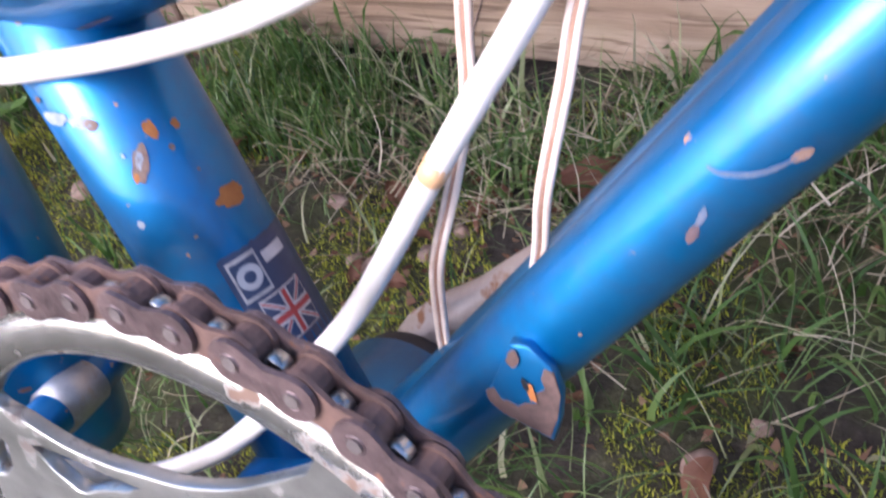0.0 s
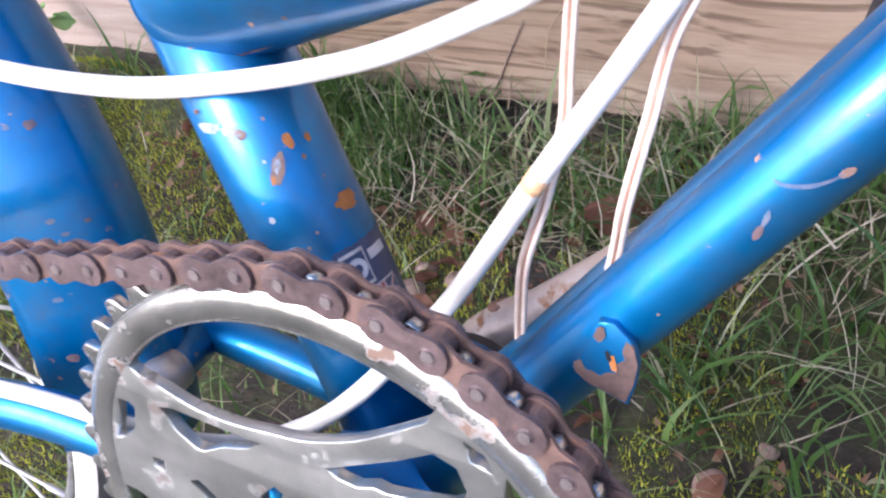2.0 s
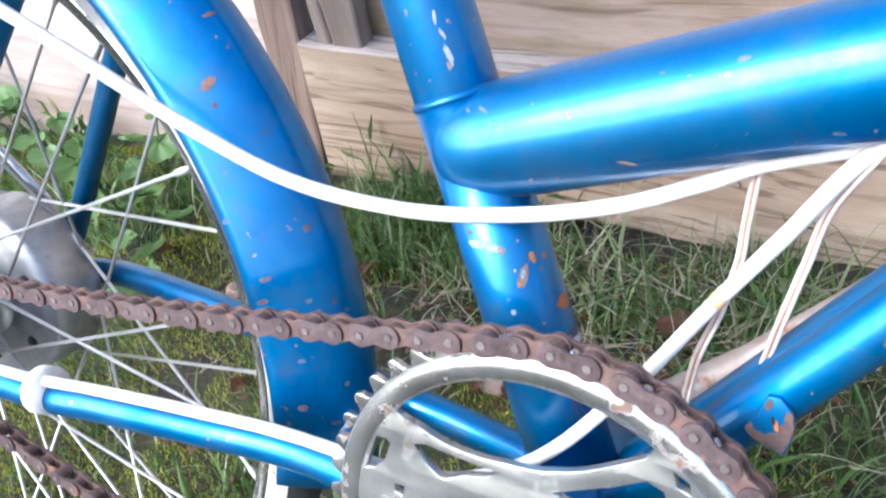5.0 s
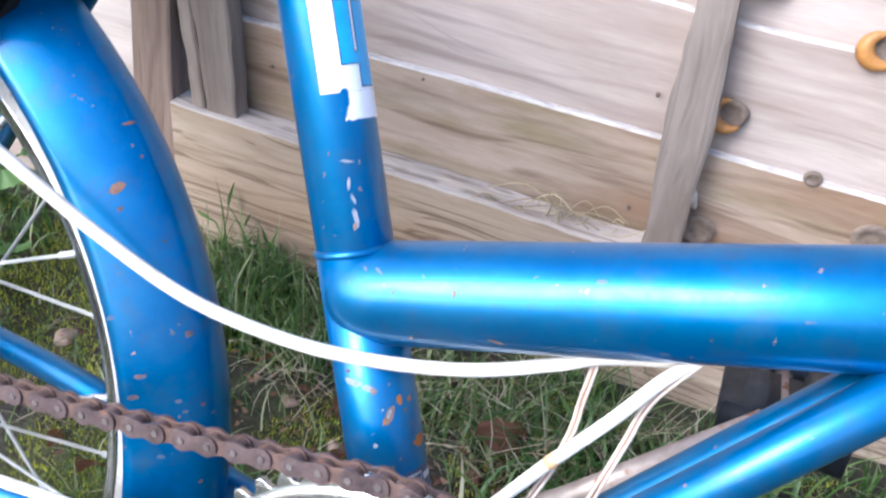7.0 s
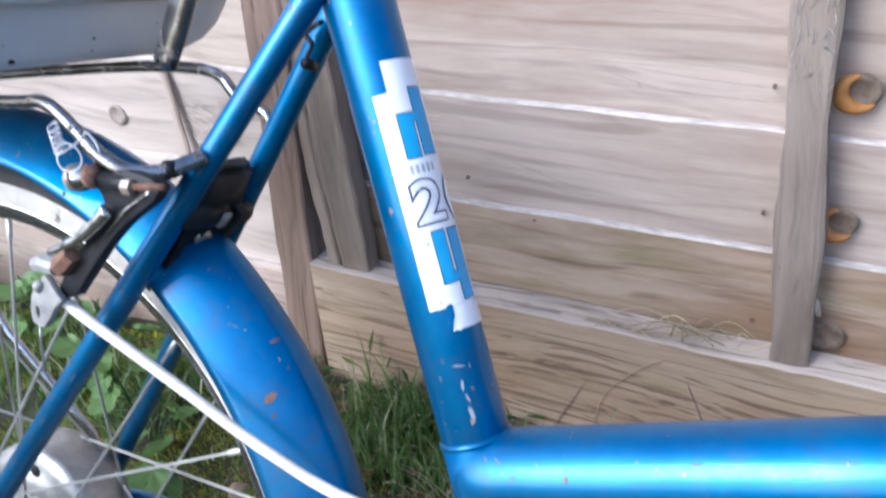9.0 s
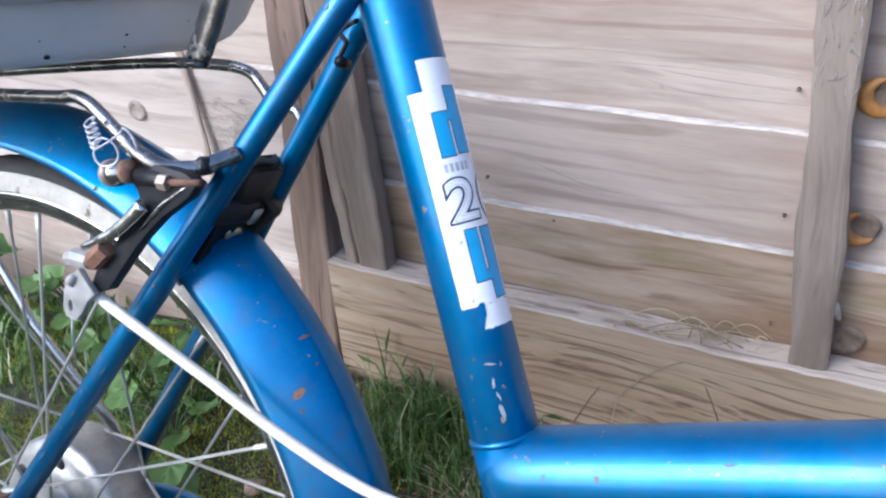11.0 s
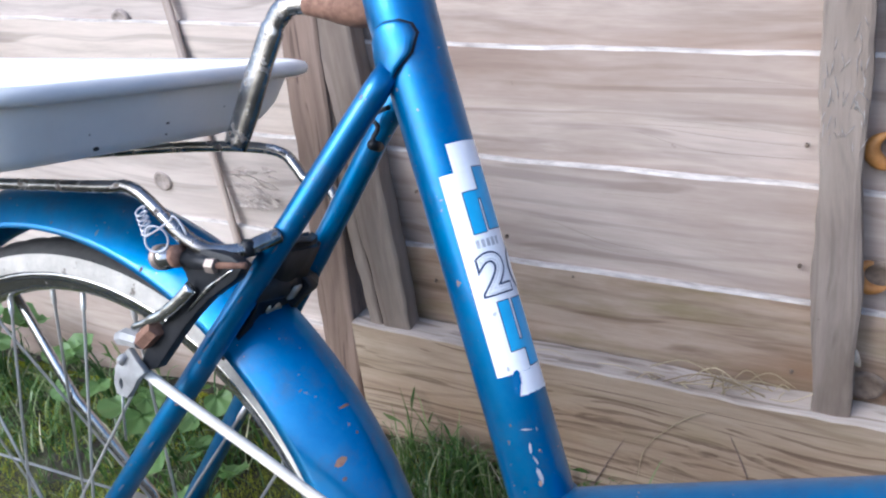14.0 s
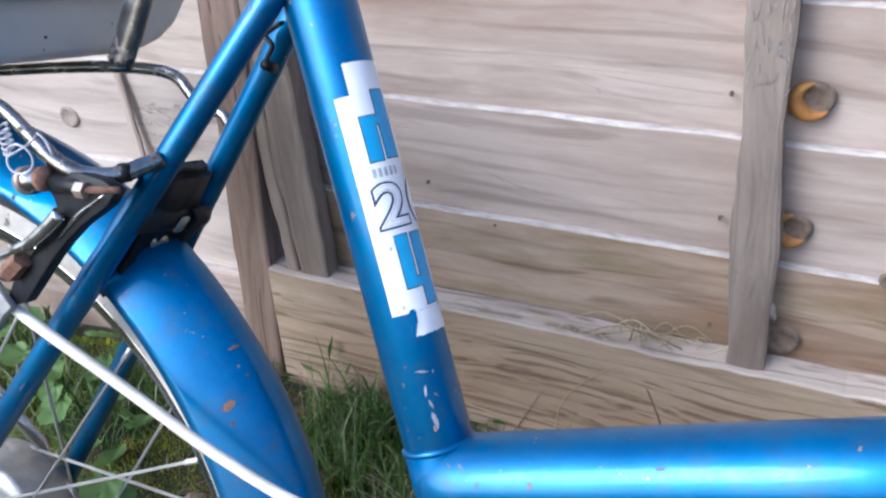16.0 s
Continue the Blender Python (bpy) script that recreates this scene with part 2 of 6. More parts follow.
TRAY = plain("white_plastic", (0.58, 0.585, 0.585), (0.72, 0.72, 0.71), 0.42, 0.0, 14, relief=0.08, spots=((0.30, 0.29, 0.28), 3.2, 0.74))
BOARD = wood("weathered_board", (0.145, 0.100, 0.080), (0.510, 0.440, 0.398), (0.295, 0.218, 0.180), groove=0.3, contrast=0.48, freq=13.0, smudge=0.85)
BATTEN = wood("grey_batten", (0.085, 0.066, 0.056), (0.33, 0.280, 0.245), (0.190, 0.150, 0.122), groove=1.0, freq=24.0, contrast=0.35, smudge=1.0)
RAIL = wood("tan_rail", (0.11, 0.068, 0.043), (0.485, 0.390, 0.298), (0.31, 0.218, 0.145), green=0.25, groove=0.9, freq=34.0, line_at=0.37, contrast=0.9, smudge=0.85, run=0.22)
# Bleached board tops, paled further for the sky light they catch; also frayed fibres.
EDGE = plain("bleached_skylit_edge", (0.24, 0.21, 0.19), (0.66, 0.61, 0.56), 0.8, 0.0, 90, stretch=(0.6, 2, 2), relief=0.4)
BOARD_LOW = wood("stained_board", (0.11, 0.068, 0.042), (0.44, 0.36, 0.30), (0.25, 0.160, 0.100), green=0.6, groove=0.4, contrast=0.8, freq=13.0, smudge=1.0, line_at=0.35)
RAIL_TOP = wood("pale_rail_top", (0.20, 0.155, 0.125), (0.56, 0.50, 0.44), (0.40, 0.34, 0.285), groove=0.6, freq=30.0, contrast=0.9, smudge=0.6)
BOARD_PALE = wood("pale_weathered_board", (0.21, 0.17, 0.15), (0.59, 0.535, 0.50), (0.43, 0.37, 0.335), groove=0.9, contrast=0.5, freq=13.0, smudge=0.8)
POST = wood("brown_post", (0.075, 0.052, 0.042), (0.28, 0.215, 0.185), (0.18, 0.13, 0.105), groove=0.8, freq=40.0, contrast=0.9)
STAIN = plain("rust_stained_plastic", (0.55, 0.30, 0.13), (0.72, 0.48, 0.27), 0.5, 0.0, 200)
KNOT = plain("dark_knot", (0.075, 0.052, 0.038), (0.22, 0.165, 0.125), 0.8, 0.0, 120, relief=0.4)
FAINT_KNOT = plain("faint_knot", (0.20, 0.155, 0.13), (0.40, 0.345, 0.315), 0.85, 0.0, 160, relief=0.3)
RESIN = plain("orange_resin", (0.26, 0.105, 0.025), (0.48, 0.23, 0.06), 0.5, 0.0, 150, relief=0.3)
SOIL = soil_mat()
GRASS = leaf_mat("grass_blade", [(0.0, (0.036, 0.088, 0.018)), (0.40, (0.078, 0.158, 0.034)), (0.76, (0.150, 0.240, 0.062)), (0.92, (0.28, 0.32, 0.15)), (1.0, (0.52, 0.47, 0.33))], 0.38)
MOSS = leaf_mat("moss_tuft", [(0.0, (0.13, 0.165, 0.012)), (0.5, (0.34, 0.38, 0.03)), (1.0, (0.58, 0.58, 0.07))], 0.8)
STRAW = leaf_mat("dry_straw", [(0.0, (0.16, 0.115, 0.07)), (0.5, (0.34, 0.28, 0.18)), (1.0, (0.60, 0.54, 0.42))], 0.6)
WEED = leaf_mat("weed_leaf", [(0.0, (0.040, 0.100, 0.026)), (0.6, (0.085, 0.175, 0.050)), (1.0, (0.17, 0.28, 0.09))], 0.5)
DEAD = leaf_mat("dead_leaf", [(0.0, (0.075, 0.028, 0.016)), (0.45, (0.17, 0.075, 0.042)), (1.0, (0.34, 0.22, 0.14))], 0.7)
STONE = plain("garden_stone", (0.13, 0.080, 0.058), (0.34, 0.245, 0.195), 0.85, 0.0, 90, relief=0.5)
HAY = leaf_mat("golden_hay", [(0.0, (0.34, 0.26, 0.15)), (1.0, (0.70, 0.60, 0.40))], 0.5)
STRAW_PAPER = plain("papery_cocoon", (0.40, 0.33, 0.26), (0.62, 0.55, 0.46), 0.85, 0.0, 200, relief=0.5)
GRAIN = plain("dark_split_grain", (0.15, 0.11, 0.092), (0.30, 0.235, 0.21), 0.9, 0.0, 120)
TORN = plain("torn_fibre_wood", (0.26, 0.21, 0.18), (0.74, 0.68, 0.62), 0.9, 0.0, 500)


# ---- building helpers ----
def part(name, bm, mat, parent=None, label="", smooth=True):
    me = bpy.data.meshes.new(name)
    bm.to_mesh(me)
    bm.free()
    if smooth:
        me.polygons.foreach_set("use_smooth", [True] * len(me.polygons))
    me.materials.append(mat)
    ob = new(name, me)
    if parent is not None:
        ob.parent = parent
    if label:
        ob["label"] = label
    return ob


def spline(pts, n=8):
    """A smooth curve through the points."""
    p = [Vector(q) for q in pts]
    p = [p[0] * 2 - p[1]] + p + [p[-1] * 2 - p[-2]]
    out = []
    for i in range(1, len(p) - 2):
        for k in range(n):
            t = k / n
            a, b, c, d = p[i - 1], p[i], p[i + 1], p[i + 2]
            out.append(0.5 * ((2 * b) + (c - a) * t + (2 * a - 5 * b + 4 * c - d) * t * t + (3 * b - a - 3 * c + d) * t ** 3))
    out.append(p[-2].copy())
    return out


def sweep(pts, rad, seg=12, bm=None, flat=1.0, loop=False):
    """A round bar along the points; rad is a number or one for each point; flat squashes it across."""
    bm = bm or bmesh.new()
    pts = [Vector(q) for q in pts]
    n = len(pts)
    rads = rad if isinstance(rad, (list, tuple)) else [rad] * n
    up, rings = None, []
    for i, q in enumerate(pts):
        if loop:
            d = pts[(i + 1) % n] - pts[i - 1]
        else:
            d = pts[min(i + 1, n - 1)] - pts[max(i - 1, 0)]
        d.normalize()
        if up is None:
            up = Vector((0, 0, 1)) if abs(d.z) < 0.9 else Vector((0, 1, 0))
        side = d.cross(up).normalized()
        up = side.cross(d).normalized()
        rings.append([bm.verts.new(q + (side * math.cos(a) * flat + up * math.sin(a)) * rads[i]) for a in (2 * math.pi * k / seg for k in range(seg))])
    for i in range(n if loop else n - 1):
        a, b = rings[i], rings[(i + 1) % n]
        for k in range(seg):
            bm.faces.new((a[k], a[(k + 1) % seg], b[(k + 1) % seg], b[k]))
    if not loop:
        bm.faces.new(rings[0][::-1])
        bm.faces.new(rings[-1])
    return bm


def box(size, m=None, bevel=0.0, bm=None, jitter=0.0):
    bm = bm or bmesh.new()
    got = bmesh.ops.create_cube(bm, size=1.0)["verts"]
    for v in got:
        v.co = Vector((v.co.x * size[0], v.co.y * size[1], v.co.z * size[2]))
    if bevel:
        e = {e for v in got for e in v.link_edges}
        got = list({v for f in bmesh.ops.bevel(bm, geom=list(e), offset=bevel, segments=2, affect="EDGES")["faces"] for v in f.verts} | {v for v in got if v.is_valid})
    if m is not None:
        for v in got:
            v.co = m @ v.co
    return bm


def lathe(profile, seg=48, bm=None):
    """Turns (radius, y) pairs round the y axis."""
    bm = bm or bmesh.new()
    rings = [[bm.verts.new((r * math.cos(a), y, r * math.sin(a))) for a in (2 * math.pi * k / seg for k in range(seg))] for r, y in profile]
    for a, b in zip(rings, rings[1:]):
        for k in range(seg):
            bm.faces.new((a[k], b[k], b[(k + 1) % seg], a[(k + 1) % seg]))
    return bm


def outline(loops, depth, y=0.0):
    """A flat plate in x and z cut out by closed loops (the first is the rim, the rest holes), depth thick, its middle at y."""
    cu = bpy.data.curves.new("outline", "CURVE")
    cu.dimensions, cu.fill_mode, cu.extrude = "2D", "BOTH", depth / 2
    cu.bevel_depth, cu.bevel_resolution = min(0.0004, depth * 0.2), 1
    for pts in loops:
        s = cu.splines.new("POLY")
        s.points.add(len(pts) - 1)
        for p, (a, b) in zip(s.points, pts):
            p.co = (a, b, 0, 1)
        s.use_cyclic_u = True
    ob = bpy.data.objects.new("outline", cu)
    scene.collection.objects.link(ob)
    me = bpy.data.meshes.new_from_object(ob.evaluated_get(bpy.context.evaluated_depsgraph_get()))
    bm = bmesh.new()
    bm.from_mesh(me)
    bpy.data.objects.remove(ob)
    bpy.data.curves.remove(cu)
    bpy.data.meshes.remove(me)
    bmesh.ops.remove_doubles(bm, verts=bm.verts[:], dist=0.000002)
    for v in bm.verts:
        v.co = Vector((v.co.x, y - v.co.z, v.co.y))
    return bm


def empty(name, m, label="", category="", group="", kind=""):
    ob = new(name)
    ob.matrix_world = m
    ob.empty_display_size = 0.05
    return tagged(ob, label, category, group, kind)


# ---- ground ----
def height(x, y):
    """The lawn: level at the wheels, a little higher along the fence, with small hummocks."""
    h = 0.042 * min(1.0, max(0.0, y / 0.28)) + 0.02 * min(1.0, max(0.0, (y - 0.28) / 0.22)) - 0.006
    q = min(1.0, max(0.0, (-0.10 - x) / 0.35)) * min(1.0, max(0.0, (y - 0.10) / 0.20))
    h += 0.035 * q * q * (3 - 2 * q)
    h += 0.012 * noise.noise((x * 5, y * 5, 0.3)) + 0.006 * noise.noise((x * 17, y * 17, 1.3))
    return h


near = [i * 0.02 for i in range(-75, 46)]
xs = [-400, -120, -40, -15, -6, -3, -2, -1.7] + near + [1.05, 1.3, 1.8, 3, 6, 15, 40, 120, 400]
ys = [-400, -120, -40, -15, -6, -3, -1.5, -1.0, -0.7] + [i * 0.02 for i in range(-25, 41)] + [0.95, 1.2, 1.7, 3, 6, 15, 40, 120, 400]
verts = [(x, y, height(x, y)) for y in ys for x in xs]
w = len(xs)
faces = [(j * w + i, j * w + i + 1, (j + 1) * w + i + 1, (j + 1) * w + i) for j in range(len(ys) - 1) for i in range(w - 1)]
me = bpy.data.meshes.new("ground")
me.from_pydata(verts, [], faces)
me.polygons.foreach_set("use_smooth", [True] * len(me.polygons))
me.materials.append(SOIL)
ground = tagged(new("ground", me), "dark garden soil with moss patches under thin grass", "ground", kind="structure")


# ---- fence ----
FU = Vector((1.0, 0.042, 0)).normalized()
FZ = Vector((0.03, -0.10, 1.0))           # the whole fence leans a little over the lawn
FN = FU.cross(FZ).normalized()            # out of the fence, to the viewer
F0 = Vector((0.0755, 0.5556, 0))
DIP = -0.063                              # the boards sink this much along each metre


def on_fence(s, z, out=0.0):
    """A place on the fence: s along it from the upright batten, z up, out towards the bicycle."""
    return F0 + FU * s + FN * out + FZ * z


def fence_frame(s, z, out, slope=0.0, lean=0.0):
    """A frame with x along the fence, y into it and z up."""
    x = (FU + FZ * slope).normalized()
    z0 = FZ.normalized() + FN * lean
    y = z0.cross(x).normalized()
    z1 = x.cross(y).normalized()
    m = Matrix((x, y, z1)).transposed().to_4x4()
    m.translation = on_fence(s, z, out)
    return m


def plank(name, length, high, thick, m, mat, parent, label="", wave=0.0012, seed=0, step=0.035, edge=None):
    """A sawn plank with slightly uneven edges, its grain along x."""
    bm = bmesh.new()
    n = max(2, int(length / step))
    k = 6
    rows = []
    for i in range(n + 1):
        x = -length / 2 + length * i / n
        e1 = wave * (2 * noise.noise((x * 9, seed, 0)) + noise.noise((x * 40, seed, 4)))
        e2 = wave * (2 * noise.noise((x * 9, seed, 9)) + noise.noise((x * 40, seed, 14)))
        b = 0.0015
        prof = [(-thick / 2 + b, -high / 2 + e1), (thick / 2 - b, -high / 2 + e1), (thick / 2, high / 2 - b + e2), (thick / 2 - b, high / 2 + e2), (-thick / 2 + b, high / 2 + e2), (-thick / 2, high / 2 - (0.0016 + 0.0010 * noise.noise((x * 14, seed, 3)) if edge else 2 * b) + e2), (-thick / 2, -high / 2 + b + e1)]
        rows.append([bm.verts.new((x, y + wave * 0.6 * noise.noise((x * 7, z * 25, seed)), z)) for y, z in prof])
    for a, c in zip(rows, rows[1:]):
        for j in range(len(a)):
            f = bm.faces.new((a[j], c[j], c[(j + 1) % len(a)], a[(j + 1) % len(a)]))
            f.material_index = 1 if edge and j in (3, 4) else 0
    bm.faces.new(rows[0])
    bm.faces.new(rows[-1][::-1])
    bmesh.ops.recalc_face_normals(bm, faces=bm.faces)
    ob = part(name, bm, mat, parent, label, smooth=False)
    if edge:
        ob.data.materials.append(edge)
    ob.matrix_local = m
    return ob


fence = empty("fence_panel", Matrix(), "weathered grey-brown lapped timber fence panel behind the bicycle", "fence", kind="structure")
PITCH, BASE = 0.1097, 0.2048
S_LEFT, S_RIGHT = -0.45, 1.15
for i in range(7):
    zt = BASE + PITCH * (i + 1)          # the top edge of each board at the batten
    mid = (S_LEFT + S_RIGHT) / 2
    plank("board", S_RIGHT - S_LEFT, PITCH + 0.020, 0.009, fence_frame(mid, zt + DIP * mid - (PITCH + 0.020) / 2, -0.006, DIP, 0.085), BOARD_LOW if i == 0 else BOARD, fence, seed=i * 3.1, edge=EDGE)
RAIL_TOP_Z = 0.2187
rail_len = S_RIGHT + 0.4825
mid = (S_RIGHT - 0.4825) / 2
plank("bottom_rail", rail_len, 0.158, 0.036, fence_frame(mid, RAIL_TOP_Z + DIP * mid - 0.079, 0.017, DIP), RAIL, fence, "tan timber bottom rail with split grain", 0.0022, 40.0, 0.02, RAIL_TOP)
plank("gravel_board", rail_len, 0.16, 0.020, fence_frame(mid, RAIL_TOP_Z + DIP * mid - 0.235, 0.004, DIP), POST, fence, "dark brown board below the bottom rail", 0.0022, 44.0, 0.03)
for s0, wide, out, hi, top, nm, lb in ((0.0145, 0.034, 0.016, 0.60, 0.80, "batten", "rough grey upright batten"), (-0.4318, 0.0370, 0.016, 0.61, 0.84, "batten", ""), (-0.4603, 0.0165, 0.014, 0.61, 0.84, "batten", "")):
    m = fence_frame(s0, top - hi / 2, out, 0.0) @ pose(0, 0, 0, 0, 90, 0)
    plank(nm, hi, wide, 0.024, m, BATTEN, fence, lb, 0.002, s0 * 50, 0.012)
post = plank("fence_post", 1.3, 0.045, 0.06, fence_frame(-0.483, 0.45, 0.0, 0.0) @ pose(0, 0, 0, 0, 97.1, 0), POST, None, "", 0.0016, 71.0, 0.02)
tagged(post, "weathered timber fence post between two panels", "fence post", kind="structure")
fence_b = empty("fence_panel", Matrix(), "pale weathered fence panel with rough sawn boards beyond the post", "fence", kind="structure")
DIP_B = -0.07
for i in range(6):
    zt = 0.258 + 0.125 * i
    mid = -0.515 - 0.78
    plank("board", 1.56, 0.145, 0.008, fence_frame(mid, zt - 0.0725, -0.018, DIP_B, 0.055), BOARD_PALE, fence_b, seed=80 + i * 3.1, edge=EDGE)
plank("bottom_rail", 1.56, 0.24, 0.03, fence_frame(-1.295, 0.258 - 0.13, 0.0, DIP_B), BOARD, fence_b, "", 0.002, 66.0)
plank("batten", 0.62, 0.011, 0.006, fence_frame(-0.667, 0.58, -0.0060, 0.0) @ pose(0, 0, 0, 0, 90, 0), BOARD, fence_b, "", 0.001, 20.0, 0.02)

# ---- bicycle ----
# Its own frame: x forward, y across (away from the chain side), z up in the plane of the frame, which leans on its stand.
BIKE = Matrix(((0.99971, -0.00564, 0.02333, 0), (0.0, 0.97198, 0.23507, 0), (-0.024, -0.235, 0.9717, -0.053), (0, 0, 0, 1)))
bike = empty("bicycle", BIKE, "worn metallic blue small-wheeled shopper bicycle leaning on its prop stand", "bicycle")
BB = Vector((0.0703, 0.0, 0.294))
TURN = Matrix.Rotation(radians(3.25), 4, "Z")
REAR = Matrix.Translation((0, 0.0087, 0)) @ TURN
AXLE = Vector((-0.3205, 0.0, 0.3000))


def rr(x, y, z):
    return REAR @ Vector((x, y, z))


# seat tube: points by height along the axis and angle round it, 0 towards the chain side, 90 to the front
ST0 = Vector((0.041, 0, 0.3735))
STA = Vector((-0.379, 0, 1)).normalized()


low = -0.085
part("seat_tube", sweep([ST0 + STA * h for h in (low, 0.0, 0.0885)], [0.0178, 0.0175, 0.0172], 40), BLUE, bike)
part("seat_tube", sweep([ST0 + STA * h for h in (0.0885, 0.0905, 0.20, 0.27, 0.31, 0.335, 0.348, 0.352)], [0.0158, 0.0166, 0.0166, 0.0167, 0.0171, 0.0178, 0.0182, 0.0174], 40), BLUE, bike)
part("joint_ring", sweep([ST0 + STA * h for h in (0.0868, 0.0878, 0.0892, 0.0902)], [0.0172, 0.0179, 0.0179, 0.0168], 40), BLUE, bike)
MT0, MT1 = Vector((0.016, 0, 0.4381)), Vector((0.42, 0, 0.5624))
part("main_tube", sweep([MT0.lerp(MT1, k) for k in (-0.0300, -0.0290, -0.0262, -0.0215, -0.0145, -0.0050, 0.006, 0.02, 0.035, 0.4, 1.0)], [0.0040, 0.0080, 0.0118, 0.0150, 0.0178, 0.0199, 0.0212, 0.0219, 0.0222, 0.0222, 0.0222], 56), BLUE, bike)
part("bottom_bracket", lathe([(0.0, -0.036), (0.0215, -0.036), (0.0235, -0.0345), (0.0235, 0.0345), (0.0215, 0.036), (0.0, 0.036)], 40), BLUE, bike).location = BB
# twin brace tubes from the bottom bracket up to the main tube
for y, dx in ((-0.0125, 0.0), (0.0085, 0.0)):
    a, b = Vector((0.1025, y, 0.3285)), Vector((0.2465, y * 0.9, 0.509))
    part("brace_tube", sweep([BB + Vector((0.012, y * 1.2, 0.004)), a - Vector((0.012, 0, 0.013)), a, a.lerp(b, 0.15), a.lerp(b, 0.5), b], [0.0095, 0.0098, 0.0102, 0.0098, 0.0098, 0.0098], 28), BLUE, bike)
# guard bracket: a torn tab with rusted margins and a slotted hole
TAB = [(0.1366, 0.3774), (0.1338, 0.3700), (0.1310, 0.3640), (0.1352, 0.3607), (0.1435, 0.3579), (0.1448, 0.3630), (0.1453, 0.3690), (0.1438, 0.3740), (0.1399, 0.3778)]
bracket = part("guard_bracket", outline([TAB], 0.0018, -0.0226), BLUE, bike)


def on_tab(h, x, out=0.0):
    return Vector((x, -0.0240 - out, h))


def flake(h, x, long, wide, turn, seed):
    """A ragged patch on the tab."""
    bm = bmesh.new()
    n = 20
    ring = []
    for k in range(n):
        a = 2 * math.pi * k / n
        q = 1 + 0.4 * noise.noise((math.cos(a) * 1.7, math.sin(a) * 1.7, seed)) + 0.2 * noise.noise((math.cos(a) * 5, math.sin(a) * 5, seed))
        u, w = math.cos(a) * long / 2 * q, math.sin(a) * wide / 2 * q
        c, s = math.cos(radians(turn)), math.sin(radians(turn))
        ring.append(bm.verts.new(on_tab(h + u * c - w * s, x + u * s + w * c, 0.0002 + 0.0001 * (seed % 3))))
    bm.faces.new(ring)
    return bm


margin = [(0.1310, 0.3655), (0.1314, 0.3634), (0.1340, 0.3612), (0.1380, 0.3599), (0.1431, 0.3583), (0.1447, 0.3632), (0.1455, 0.3688), (0.1443, 0.3736), (0.1428, 0.3742), (0.1421, 0.3716), (0.1428, 0.3695), (0.1408, 0.3678), (0.1410, 0.3655), (0.1388, 0.3650), (0.1372, 0.3636), (0.1352, 0.3645), (0.1340, 0.3642), (0.1326, 0.3668)]
part("rust_patch", outline([margin], 0.0004, -0.0237), TAN_RUST, bracket, "brown rust along the torn margin", smooth=False)
for h, x, long, wide, turn, mat, seed, lb in ((0.3748, 0.1370, 0.0040, 0.0026, 15, TAN_RUST, 4, ""), (0.3682, 0.1402, 0.0040, 0.0016, -12, RUST_ORANGE, 7, "orange rust beside the slot"), (0.3698, 0.1391, 0.0032, 0.0010, -18, BLACK, 8, "dark slotted hole")):
    part("rust_patch" if mat is not BLACK else "slot", flake(h, x, long, wide, turn, seed), mat, bracket, lb, smooth=False)

# stays
NEAR_DROP, FAR_DROP = Vector((-0.2926, -0.0765, 0.318)), Vector((-0.307, 0.0467, 0.318))
part("seat_stay", sweep([Vector((-0.0750, -0.0160, 0.6620)), Vector((-0.0782, -0.0165, 0.6570)).lerp(NEAR_DROP, 0.02), Vector((-0.0782, -0.0165, 0.6570)).lerp(NEAR_DROP, 0.5), NEAR_DROP], [0.0060, 0.0070, 0.0069, 0.0064], 24), BLUE, bike)
part("seat_stay", sweep([Vector((-0.081, 0.013, 0.664)), Vector((-0.0844, 0.0125, 0.656)).lerp(FAR_DROP, 0.02), Vector((-0.0844, 0.0125, 0.656)).lerp(FAR_DROP, 0.5), FAR_DROP], [0.0060, 0.0070, 0.0069, 0.0064], 24), BLUE, bike)
part("chain_stay", sweep(spline([(0.055, -0.026, 0.2915), (0.0, -0.035, 0.2960), (-0.05, -0.041, 0.3015), (-0.10, -0.048, 0.3005), (-0.16, -0.0545, 0.2965), (-0.20, -0.0590, 0.2935), rr(-0.296, -0.056, 0.292)], 6), 0.0085, 24), BLUE, bike)
part("chain_stay", sweep(spline([(0.055, 0.026, 0.2830), (0.0235, 0.029, 0.2855), (-0.0084, 0.030, 0.2895), (-0.054, 0.031, 0.2940), (-0.11, 0.036, 0.3000), (-0.16, 0.042, 0.3040), (-0.215, 0.048, 0.3035), (-0.27, 0.053, 0.3015), rr(-0.300, 0.056, 0.299)], 6), 0.0085, 24), BLUE, bike)
part("stay_bridge", sweep([(-0.033, -0.038, 0.2935), (-0.046, 0.030, 0.2915)], 0.0078, 22), BLUE, bike)
part("bridge_band", sweep([(-0.0378, -0.0120, 0.2928), (-0.0410, 0.0050, 0.2922)], 0.0090, 24), ALLOY, bike, "dull silver band round the bridge tube")
for sd in (-1, 1):
    drop = outline([[(-0.014, -0.012), (0.012, -0.016), (0.020, 0.004), (0.014, 0.030), (0.002, 0.030), (-0.010, 0.012)], [(0.0045 * math.cos(a), 0.0045 * math.sin(a)) for a in (2 * math.pi * k / 12 for k in range(12))]], 0.004)
    ob = part("dropout", drop, BLUE, bike)
    ob.matrix_local = Matrix.Translation(rr(AXLE.x, sd * 0.056, AXLE.z)) @ TURN


